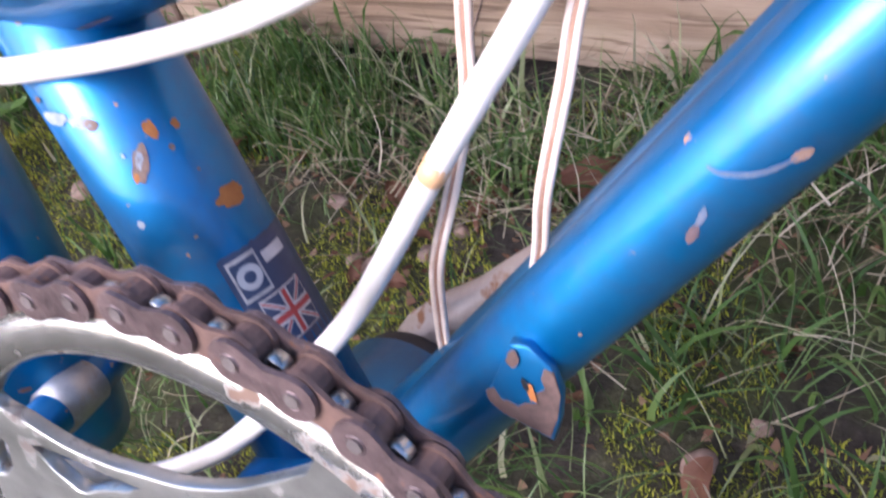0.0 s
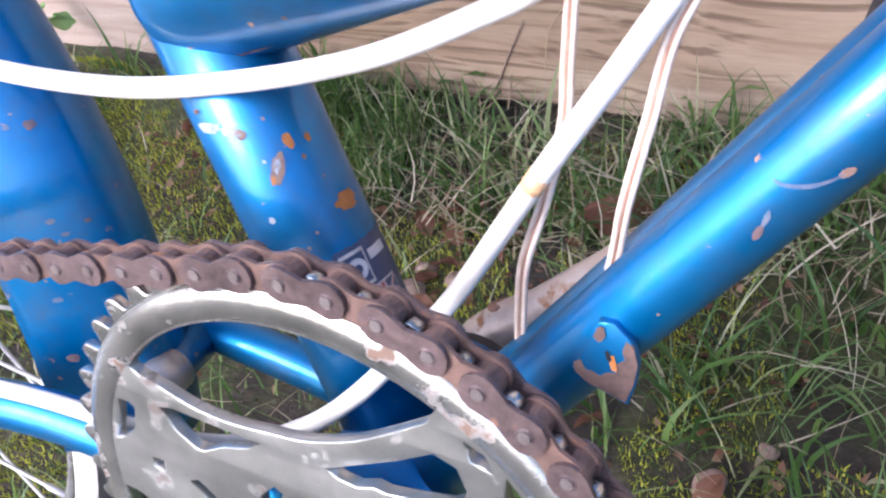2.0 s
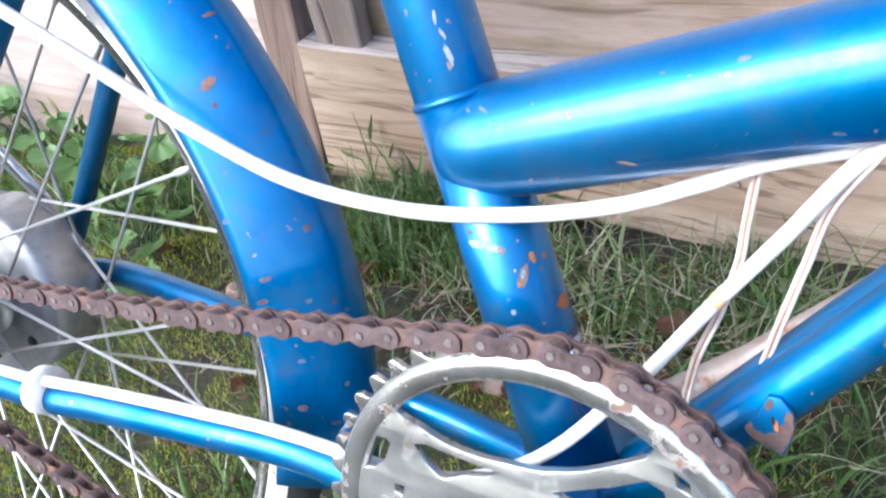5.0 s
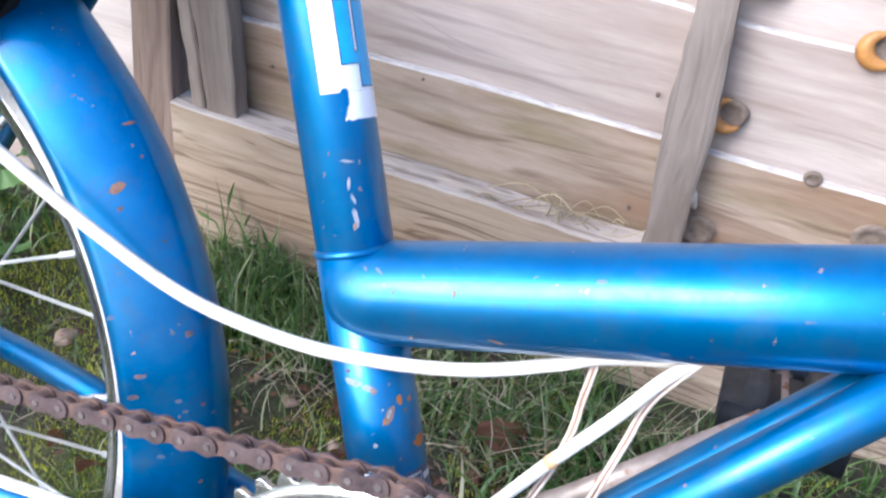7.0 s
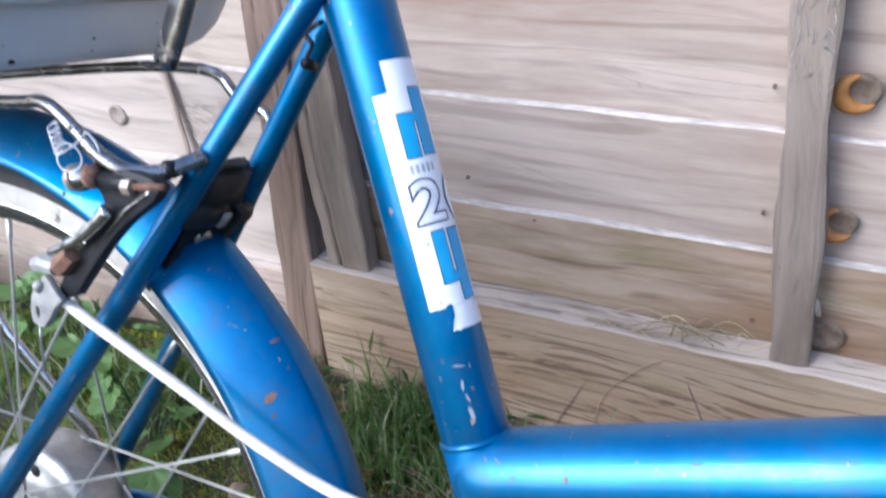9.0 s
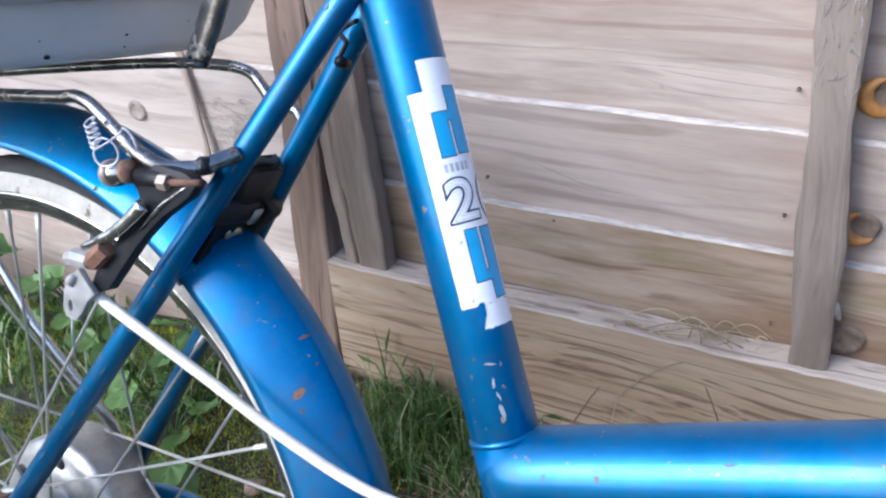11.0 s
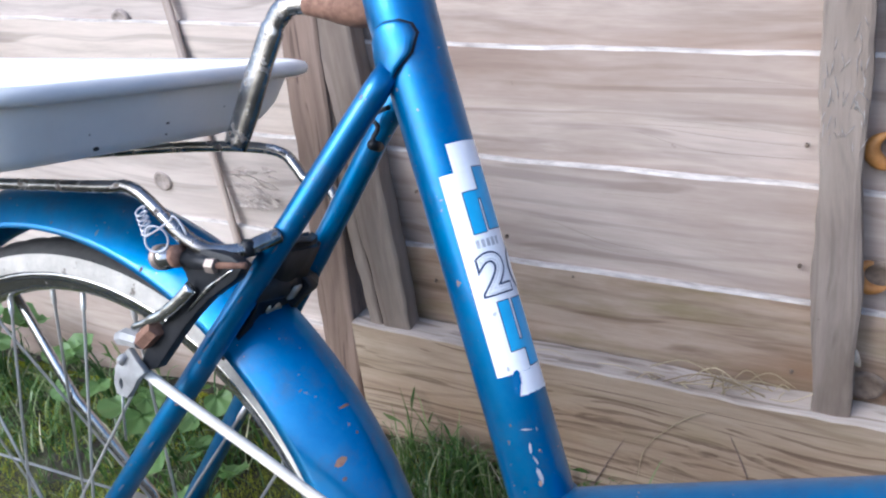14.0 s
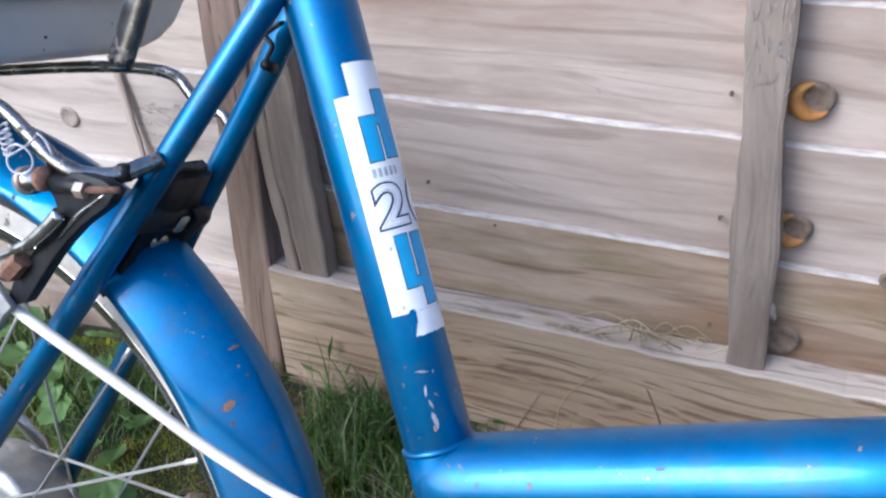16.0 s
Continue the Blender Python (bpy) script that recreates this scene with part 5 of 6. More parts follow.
part("anchor_nut", sweep([(-0.1860, -0.0745, 0.5215), (-0.1965, -0.0745, 0.5125)], [0.0048, 0.0052], 6), RUST, brake, "rusty anchor nut", smooth=False)
part("anchor_block", sweep([(-0.1980, -0.0745, 0.5125), (-0.2090, -0.0745, 0.5130), (-0.2150, -0.0740, 0.5110)], [0.0046, 0.0050, 0.0040], 8), GREY_CABLE, brake, "dull alloy cable anchor", smooth=False)
hook = [(-0.2060, 0.5070), (-0.2120, 0.5020), (-0.2172, 0.4945), (-0.2182, 0.4860), (-0.2165, 0.4805), (-0.2090, 0.4795), (-0.2040, 0.4850), (-0.2000, 0.4915), (-0.1940, 0.4965), (-0.2000, 0.5010)]
part("cable_anchor", outline([hook, [(-0.2128 + 0.0020 * math.cos(a), 0.4865 + 0.0034 * math.sin(a)) for a in (2 * math.pi * k / 14 for k in range(14))]], 0.0030, -0.0745), GREY_CABLE, brake, "pale grey cable anchor hook with an eye")
part("barrel", sweep([(-0.2110, -0.0760, 0.5015), (-0.2085, -0.0765, 0.5000)], [0.0036, 0.0034], 12), GREY_CABLE, brake)
part("ferrule", sweep([(-0.2140, -0.0705, 0.4985), (-0.2040, -0.0690, 0.4945)], 0.0034, 12), CHROME, brake)
part("inner_wire", sweep([(-0.2140, -0.0745, 0.4835), (-0.2150, -0.074, 0.470), (-0.2160, -0.072, 0.452)], 0.0007, 6), DULL_STEEL, brake)
part("brake_block", box((0.034, 0.011, 0.012), Matrix.Translation((-0.1930, -0.0545, 0.4985)) @ pose(0, 0, 6, 0, 40, 0), 0.002), BLACK, brake, "worn black rubber brake block")
part("brake_block", box((0.034, 0.011, 0.010), Matrix.Translation((-0.176, -0.002, 0.4985)) @ pose(0, 0, 6, 0, 40, 0), 0.002), BLACK, brake)
part("mount_bridge", sweep([(-0.152, -0.038, 0.5405), (-0.162, 0.018, 0.5345)], 0.0078, 20), BLACK, brake, "greasy black bridge between the stays")
bm = box((0.013, 0.040, 0.084), Matrix.Translation((-0.1660, -0.0130, 0.5300)) @ pose(0, 0, 0, 0, 32.4, 0), 0.004)
bmesh.ops.subdivide_edges(bm, edges=bm.edges[:], cuts=3, use_grid_fill=True)
for v in bm.verts:
    v.co += Vector((1, 0, -0.6)) * 0.0045 * noise.noise(v.co * 90)
part("mount_plate", bm, BLACK, brake, "greasy black brake plate caked in grime")
part("mount_bolt", sweep([(-0.1660, -0.0130, 0.5425), (-0.1575, -0.0155, 0.5385), (-0.1565, -0.0157, 0.5380)], [0.0072, 0.0072, 0.0050], 18), BLACK, brake)
part("mount_nut", sweep([(-0.1580, -0.0145, 0.5393), (-0.1515, -0.0163, 0.5360)], [0.0050, 0.0042], 6), SPIDER_STEEL, brake, "grimy hexagon nut", smooth=False)
part("mount_bolt", sweep([(-0.1700, -0.0090, 0.5255), (-0.1620, -0.0110, 0.5220)], [0.0062, 0.0050], 14), SPIDER_STEEL, brake, "grimy domed bolt head")
part("mount_tab", box((0.002, 0.006, 0.011), Matrix.Translation((-0.1500, -0.0080, 0.5335)) @ pose(0, 0, 0, 0, 38, 0), 0.0006), ALLOY, brake, "small pale alloy tab")


# ---- plastic tray on the rear rack ----
TRAY_AT = BIKE @ Matrix.Translation((-0.243, -0.120, 0.604)) @ Matrix.Rotation(0.1076, 4, "X")
TRAY_LONG, TRAY_WIDE = 0.420, 0.2285


def tray_ring(bm, out, far, w, r=0.026):
    """One level of the tray: a rounded oblong, out metres past its foot on each side and far metres more on the side by the fence."""
    r = max(0.006, r + out)
    x0, x1, y0, y1 = -TRAY_LONG - out, out, -out, TRAY_WIDE + out + far
    row = []
    for cx, cy, a0 in ((x1 - r, y0 + r, -90), (x1 - r, y1 - r, 0), (x0 + r, y1 - r, 90), (x0 + r, y0 + r, 180)):
        for k in range(7):
            a = radians(a0 + 15 * k)
            row.append(bm.verts.new((cx + r * math.cos(a), cy + r * math.sin(a), w)))
    return row


def tray_shell(levels, foot, inner=None):
    bm = bmesh.new()
    rows = [tray_ring(bm, *q) for q in levels]
    for p, q in zip(rows, rows[1:]):
        for k in range(len(p)):
            bm.faces.new((p[k], p[(k + 1) % len(p)], q[(k + 1) % len(p)], q[k]))
    if foot:
        bm.faces.new(rows[0][::-1])
        bm.faces.new(rows[-1])
    else:
        for k in range(len(rows[0])):
            bm.faces.new((rows[-1][k], rows[-1][(k + 1) % len(rows[0])], rows[0][(k + 1) % len(rows[0])], rows[0][k]))
    bmesh.ops.recalc_face_normals(bm, faces=bm.faces)
    return bm


tray = part("plastic_tray", tray_shell([(-0.006, -0.043, 0.0), (-0.002, -0.026, 0.0018), (0.0002, -0.013, 0.0065), (0.004, -0.004, 0.016), (0.010, 0.0, 0.033), (0.0105, 0.0, 0.0395), (0.0080, 0.0, 0.0395), (0.0015, -0.004, 0.016), (-0.003, -0.015, 0.0062), (-0.010, -0.045, 0.0035)], True), TRAY)
tray.matrix_world = TRAY_AT
tagged(tray, "shallow open white plastic tray lying across the rear rack", "tray")
part("rolled_lip", tray_shell([(0.0090, 0.004, 0.0345), (0.0170, 0.006, 0.0335), (0.0205, 0.007, 0.0355), (0.0212, 0.007, 0.0390), (0.0195, 0.007, 0.0420), (0.0150, 0.005, 0.0436), (0.0085, 0.002, 0.0430), (0.0078, 0.0, 0.0395)], False), TRAY, tray, "rolled white rim of the tray")
for y, z, size in ((-0.055, 0.616, 0.0042), (-0.005, 0.630, 0.0028), (-0.005, 0.623, 0.0016), (-0.060, 0.624, 0.0014), (0.040, 0.640, 0.0014)):
    v, w = y + 0.12, z - 0.604 - 0.108 * (y + 0.12)
    bm = bmesh.new()
    bmesh.ops.create_icosphere(bm, subdivisions=2, radius=1.0)
    for q in bm.verts:
        q.co = Vector((0.0005 * q.co.x, size * 0.5 * q.co.y * (1 + 0.4 * noise.noise(q.co * 2)), size * 0.3 * q.co.z)) + Vector((0.0002 + 0.010 * max(0.0, w - 0.0065) / 0.0265, v, w))
    part("dirt_speck", bm, BLACK, tray)


# ---- fence details ----
def on_board(s, z, lift=0.0001):
    """A place on the face of the lapped board that shows at s along the fence and z up."""
    i = 0
    while z > BASE + PITCH * (i + 1) + DIP * s:
        i += 1
    dz = z - (BASE + PITCH * (i + 1) + DIP * s - (PITCH + 0.020) / 2)
    return on_fence(s, z, -0.0015 + 0.085 * dz + lift)


def split(pts, r):
    """A dark split of growth rings on a board's face."""
    c = spline([(a, 0, b) for a, b in pts], 8)
    n = len(c)
    part("split", sweep([on_board(q.x, q.z, -0.35 * r) for q in c], [0.8 * r * (0.25 + 0.75 * math.sin(math.pi * (k + 0.5) / n) ** 0.6) * (0.7 + 0.5 * abs(noise.noise((k * 0.7, r * 9000, 0)))) for k in range(n)], 5), GRAIN, fence)


for pts, r in (([(-0.150, 0.4680), (-0.104, 0.4530), (-0.0537, 0.4475), (-0.004, 0.4450)], 0.0003), ([(-0.140, 0.4800), (-0.0772, 0.4754), (-0.006, 0.4655)], 0.0002), ([(-0.130, 0.4720), (-0.08, 0.4640), (-0.010, 0.4560)], 0.0003),
               ([(-0.300, 0.4015), (-0.2557, 0.3840), (-0.2193, 0.3690), (-0.1759, 0.3549), (-0.1170, 0.3505), (-0.050, 0.3490)], 0.0005), ([(-0.305, 0.3595), (-0.268, 0.3581), (-0.2308, 0.3710)], 0.0004), ([(-0.250, 0.3700), (-0.18, 0.3470), (-0.10, 0.3400)], 0.0003), ([(-0.28, 0.3640), (-0.22, 0.3560), (-0.16, 0.3400)], 0.0003),
               ([(-0.30, 0.2920), (-0.178, 0.2840), (-0.073, 0.2680)], 0.0004), ([(-0.38, 0.4270), (-0.33, 0.4240), (-0.27, 0.4150)], 0.0003), ([(-0.20, 0.5250), (-0.10, 0.5180), (-0.01, 0.5080)], 0.0003), ([(0.09, 0.4150), (0.16, 0.4080), (0.30, 0.3950)], 0.0004), ([(0.08, 0.2980), (0.20, 0.2870), (0.32, 0.2750)], 0.0004)):
    split(pts, r)
random.seed(808)
for k in range(26):
    s0 = random.uniform(-0.42, 0.25)
    z0 = 0.20 + random.uniform(0.01, 0.42)
    ln = random.uniform(0.04, 0.15)
    sl = DIP + random.uniform(-0.04, 0.04)
    base = z0 - DIP * s0 - BASE
    if not 0.008 < base % PITCH < PITCH - 0.012 or abs(s0 - 0.02) < 0.02 or s0 < 0.0 < s0 + ln:
        continue
    if not 0.006 < (base + (sl - DIP) * ln) % PITCH < PITCH - 0.010:
        continue
    split([(s0, z0), (s0 + ln * 0.5, z0 + sl * ln * 0.5 + random.uniform(-0.0015, 0.0015)), (s0 + ln, z0 + sl * ln)], random.uniform(0.00018, 0.00032))


def knot(s, z, r, resin, seed):
    """A knot in a board: a dark ringed disc, with an orange resin rim."""
    m = fence_frame(s, z, 0.0045)
    bm = bmesh.new()
    n = 28
    rings = []
    for f, o in ((0.0, -0.0010), (0.45, -0.0016), (0.62, 0.0), (0.85, 0.0010), (1.0, 0.0002), (1.08, -0.002)):
        rings.append([bm.verts.new((r * f * math.cos(a) * (1 + 0.08 * noise.noise((math.cos(a), math.sin(a), seed))), -o, 0.92 * r * f * math.sin(a))) for a in (2 * math.pi * k / n for k in range(n))])
    for a, b in zip(rings, rings[1:]):
        for k in range(n):
            bm.faces.new((a[k], a[(k + 1) % n], b[(k + 1) % n], b[k]))
    ob = part("knot", bm, KNOT, fence)
    ob.matrix_local = m
    if resin:
        arc_pts = [(r * 0.98 * math.cos(radians(a)), -0.0006, 0.9 * r * math.sin(radians(a))) for a in range(95, 325, 10)]
        ob = part("resin", sweep(arc_pts, [0.0015 + 0.0052 * math.sin(math.pi * k / 22) for k in range(23)], 8), RESIN, fence, "orange resin bleeding round a knot")
        ob.matrix_local = m
    return ob


for s, z, r, resin in ((0.0485, 0.4584, 0.0140, True), (0.0455, 0.3475, 0.0138, True), (0.0470, 0.2355, 0.0150, False), (0.181, 0.2657, 0.015, False), (0.1356, 0.4202, 0.013, True), (0.122, 0.308, 0.007, False)):
    ob = knot(s, z, r, resin, s * 40)
for s, z, r in ((-0.768, 0.392, 0.014), (-0.755, 0.594, 0.013)):
    ob = knot(s, z, r, False, s * 9)
    ob.parent = fence_b
    ob.data.materials[0] = FAINT_KNOT
    ob.matrix_local = fence_frame(s, z, -0.0125)
random.seed(61)
bm = bmesh.new()
for k in range(90):
    s0, z0 = random.uniform(-0.655, -0.590), random.uniform(0.365, 0.415)
    ln, a = random.uniform(0.006, 0.026), random.gauss(-0.25, 0.35)
    sweep(spline([on_fence(s0, z0, -0.0125), on_fence(s0 + ln * 0.5 * math.cos(a), z0 + ln * 0.5 * math.sin(a) + random.uniform(-0.002, 0.002), -0.0108), on_fence(s0 + ln * math.cos(a), z0 + ln * math.sin(a), -0.0125)], 4), [0.00015 + 0.00045 * math.sin(math.pi * (j + 0.5) / 9) for j in range(9)], 5, bm=bm)
part("torn_fibre", bm, TORN, fence_b, "torn rough-sawn patch on a board")
for s, z in ((-0.3837, 0.4025), (-0.378, 0.297), (-0.0125, 0.3503), (-0.2865, 0.358), (-0.2187, 0.319), (-0.014, 0.2400), (-0.012, 0.4600)):
    ob = part("nail_head", sweep([(0, 0.002, 0), (0, -0.0012, 0)], [0.0019, 0.0014], 10), KNOT, fence)
    ob.matrix_local = fence_frame(s, z, 0.0035)
# frayed fibres near the top of the batten
random.seed(500)
bm = bmesh.new()
for k in range(46):
    s0, z0 = 0.0145 + random.uniform(-0.016, 0.016), 0.500 + random.gauss(0, 0.022)
    ds, dz = random.gauss(0, 0.003), random.uniform(0.006, 0.016)
    sweep([on_fence(s0, z0, 0.0280), on_fence(s0 + ds * 0.5, z0 + dz * 0.5, 0.0290), on_fence(s0 + ds, z0 + dz, 0.0285 + random.uniform(0, 0.0015))], [0.0002, 0.00035, 0.00015], 4, bm=bm)
part("frayed_fibre", bm, EDGE, fence, "pale frayed wood fibres")
part("cocoon", sweep(spline([on_fence(0.0320, 0.279, 0.008), on_fence(0.0360, 0.271, 0.012), on_fence(0.0410, 0.259, 0.008)], 5), [0.0018, 0.0032, 0.0042, 0.0048, 0.0050, 0.0050, 0.0046, 0.0040, 0.0032, 0.0024, 0.0014], 12), STRAW_PAPER, fence, "pale papery cocoon on the boards")


# ---- grass, moss and straw ----
rng = np.random.default_rng(7)


def blades(name, n, region, tall, wide, lean, mat, label, kind="stuff", keep=None, flat=0.0, seg=4, lift=0.0, category="grass", at=None):
    """Many curved tapering blades in one mesh, rooted in the ground."""
    x = rng.uniform(region[0], region[1], n)
    y = rng.uniform(region[2], region[3], n)
    if at is not None:
        x, y = at[0], at[1]
    if keep is not None:
        ok = np.array([keep(a, b) for a, b in zip(x, y)]) > rng.uniform(0, 1, n)
        x, y = x[ok], y[ok]
        n = len(x)
    z = np.array([height(a, b) for a, b in zip(x, y)]) - 0.004 + lift * rng.uniform(0, 1, n)
    yaw = rng.uniform(0, 2 * math.pi, n) if at is None else at[2] + rng.normal(0, 0.6, n)
    hgt = rng.uniform(tall[0], tall[1], n) * rng.uniform(0.6, 1.0, n)
    wid = rng.uniform(wide[0], wide[1], n)
    bend = rng.uniform(lean[0], lean[1], n)
    face = yaw + rng.normal(0, 0.5, n) + math.pi / 2
    vs = np.zeros((n, seg * 2 + 1, 3))
    px, pz = np.zeros(n), np.zeros(n)
    side = rng.normal(0, 0.25, n)
    twist = np.zeros(n)
    for i in range(seg + 1):
        f = i / seg
        cx = x + np.cos(yaw + twist) * px
        cy = y + np.sin(yaw + twist) * px
        cz = z + pz
        w = wid * (1 - f ** 1.6) * 0.5
        if i < seg:
            vs[:, 2 * i] = np.stack([cx + np.cos(face) * w, cy + np.sin(face) * w, cz], 1)
            vs[:, 2 * i + 1] = np.stack([cx - np.cos(face) * w, cy - np.sin(face) * w, cz], 1)
        else:
            vs[:, 2 * i] = np.stack([cx, cy, cz], 1)
        ang = flat + bend * (f + 0.5 / seg)
        px = px + np.sin(ang) * hgt / seg
        pz = pz + np.cos(ang) * hgt / seg
        twist = twist + side / seg
    wall = 0.5556 + 0.042 * (vs[:, :, 0] - 0.0755) - 0.10 * vs[:, :, 2] - 0.040
    vs[:, :, 1] = np.where(vs[:, :, 1] > wall, wall - 0.01 * rng.uniform(0, 1, wall.shape), vs[:, :, 1])     # nothing grows through the fence
    k = seg * 2 + 1
    base = (np.arange(n) * k)[:, None]
    quads = np.concatenate([base + np.array([2 * i, 2 * i + 1, 2 * i + 3, 2 * i + 2]) for i in range(seg - 1)])
    tris = base + np.array([2 * seg - 2, 2 * seg - 1, 2 * seg])
    me = bpy.data.meshes.new(name)
    me.from_pydata(vs.reshape(-1, 3).tolist(), [], quads.tolist() + tris.tolist())
    me.polygons.foreach_set("use_smooth", [True] * len(me.polygons))
    me.materials.append(mat)
    return tagged(new(name, me), label, category, kind=kind)


def lush(x, y):
    p = 0.46 + 1.9 * noise.noise((x * 9, y * 9, 4.0)) + 0.9 * noise.noise((x * 26, y * 26, 9.0))
    bare = math.exp(-((x + 0.09) / 0.13) ** 2 - ((y - 0.32) / 0.07) ** 2) + 1.0 * math.exp(-((x + 0.33) / 0.09) ** 2 - ((y - 0.36) / 0.07) ** 2) + 0.8 * math.exp(-((x - 0.16) / 0.06) ** 2 - ((y - 0.20) / 0.05) ** 2)
    return max(0.04, min(1.0, p - 1.6 * bare)) * (0.45 if x < -0.3 else 0.62 if x > 0.1 else 0.80)


def front_side(x, y):
    return lush(x, y) * (1.0 if y < 0.50 + 0.042 * x else 0.0)


def moss_here(x, y):
    p = noise.noise((x * 8, y * 8, 21.0)) + 0.5 * noise.noise((x * 25, y * 25, 5.0)) + 0.30 * (x < -0.25) + 0.10
    return max(0.0, min(1.0, 9.0 * (p - 0.03)))


def tufts(name, n, region, per, tall, wide, lean, mat, label, keep, seg=5, spread=0.012):
    """Clumps of blades that fan out from their roots."""
    cx, cy = rng.uniform(region[0], region[1], n), rng.uniform(region[2], region[3], n)
    ok = np.array([keep(a, b) for a, b in zip(cx, cy)]) > rng.uniform(0, 1, n)
    cx, cy = np.repeat(cx[ok], per), np.repeat(cy[ok], per)
    a, d = rng.uniform(0, 2 * math.pi, len(cx)), spread * np.sqrt(rng.uniform(0, 1, len(cx)))
    return blades(name, len(cx), region, tall, wide, lean, mat, label, seg=seg, at=(cx + np.cos(a) * d, cy + np.sin(a) * d, a))


def clumpy(x, y):
    thin = 0.25 + 0.75 * min(1.0, max(0.0, (x + 0.30) / 0.12, (y - 0.40) / 0.05))
    return front_side(x, y) * thin * max(0.0, min(1.0, 0.55 + 1.5 * noise.noise((x * 14, y * 14, 31.0))))


blades("lawn_grass", 13000, (-1.5, 0.75, -0.10, 0.50), (0.018, 0.055), (0.0012, 0.0030), (0.5, 2.6), GRASS, "thin green lawn grass with bare soil between", keep=front_side)
tufts("lawn_grass", 1500, (-1.4, 0.75, -0.08, 0.49), 9, (0.030, 0.085), (0.0018, 0.0042), (0.5, 2.4), GRASS, "tufts of green grass growing in all directions", clumpy)
tufts("long_grass", 330, (-1.4, 0.75, 0.33, 0.49), 11, (0.05, 0.115), (0.0018, 0.0044), (0.4, 2.2), GRASS, "longer unmown grass along the foot of the fence", lambda x, y: clumpy(x, y) * 0.9 + 0.1 * (y > 0.42))
blades("long_grass", 620, (-0.34, -0.16, 0.37, 0.48), (0.05, 0.12), (0.0016, 0.0034), (0.2, 2.0), GRASS, "dense dark tuft of upright grass by the fence", seg=5)
blades("long_grass", 460, (0.02, 0.62, 0.02, 0.40), (0.06, 0.12), (0.0026, 0.0058), (0.7, 2.2), GRASS, "coarse grass blades lying over the lawn", seg=5)
blades("long_grass", 260, (-0.12, 0.30, 0.36, 0.47), (0.07, 0.14), (0.0022, 0.0050), (0.9, 2.5), GRASS, "arching grass blades hanging against the bottom rail", seg=6)
blades("wiry_grass", 6500, (-0.10, 0.70, -0.08, 0.44), (0.05, 0.13), (0.0007, 0.0016), (0.6, 2.2), GRASS, "thin wiry grass blades tangled over the lawn", keep=lambda x, y: 0.12 + front_side(x, y), flat=0.5, seg=6, lift=0.012)
blades("wiry_grass", 2400, (-1.0, -0.10, 0.02, 0.46), (0.04, 0.10), (0.0008, 0.0018), (0.6, 2.2), GRASS, "thin wiry grass blades tangled over the lawn", keep=lambda x, y: 0.25 + front_side(x, y), flat=0.4, seg=6, lift=0.012)
blades("long_grass", 700, (-1.4, -0.50, 0.30, 0.44), (0.05, 0.12), (0.0022, 0.0046), (0.7, 2.6), GRASS, "lush long grass growing up against the far panel", seg=5)
blades("moss", 210000, (-1.1, 0.6, -0.02, 0.48), (0.006, 0.014), (0.0009, 0.0019), (0.1, 1.4), MOSS, "cushions of yellow-green moss between the grass", keep=moss_here, seg=2, category="moss")
blades("dry_straw", 1100, (-0.40, 0.35, 0.14, 0.48), (0.03, 0.09), (0.0005, 0.0014), (-0.2, 0.8), STRAW, "pale dead grass lying flat on the ground", keep=lambda x, y: 0.25 + 0.75 * (y > 0.33) * (0.5 + noise.noise((x * 9, y * 9, 2.2))), flat=1.1, seg=4, lift=0.035, category="straw")
blades("dry_straw", 520, (-0.20, 0.20, 0.33, 0.475), (0.03, 0.10), (0.0007, 0.0018), (-0.2, 0.9), STRAW, "pale tangled dead grass at the foot of the fence", flat=1.0, seg=4, lift=0.045, category="straw")
blades("leaf_litter", 3000, (-0.45, 0.40, 0.10, 0.47), (0.005, 0.014), (0.003, 0.007), (-0.6, 1.2), DEAD, "brown crumbs of dead leaves on bare soil", keep=lambda x, y: min(1.0, 0.05 + 1.0 * math.exp(-((x + 0.03) / 0.20) ** 2 - ((y - 0.34) / 0.10) ** 2) + 1.0 * math.exp(-((x + 0.33) / 0.10) ** 2 - ((y - 0.36) / 0.08) ** 2)), flat=1.2, seg=3, lift=0.012, category="litter")

# wisps of hay caught on the bottom rail
random.seed(77)
bm = bmesh.new()
for k in range(34):
    s0 = -0.075 + random.gauss(0, 0.035)
    zz = RAIL_TOP_Z + DIP * s0 + 0.0015
    a = random.uniform(0, math.pi)
    ln = random.uniform(0.015, 0.085)
    o = random.uniform(0.006, 0.030)
    p = [on_fence(s0, zz, o), on_fence(s0 + ln * 0.5 * math.cos(a), zz + 0.004 + 0.022 * random.random() ** 2, min(0.034, o + 0.01 * math.sin(a))), on_fence(s0 + ln * math.cos(a), zz + 0.002 + 0.02 * random.random() ** 3, o + 0.014 * math.sin(a))]
    sweep(spline(p, 4), random.uniform(0.0003, 0.0007), 5, bm=bm)
tagged(part("hay_wisp", bm, HAY), "wisps of dry hay caught on the bottom rail", "hay", kind="stuff")

for pts in ([(-0.199, 0.0885), (-0.184, 0.118), (-0.1646, 0.1533)], [(-0.045, 0.1341), (-0.053, 0.158), (-0.0615, 0.1815)]):
    stem = part("dry_stem", sweep(spline([on_fence(a, b, 0.0362) for a, b in pts], 5), [0.0009] * 5 + [0.0006] * 5 + [0.0003], 6), POST)
    tagged(stem, "thin dark withered stem leaning on the rail", "stem", "withered stems")
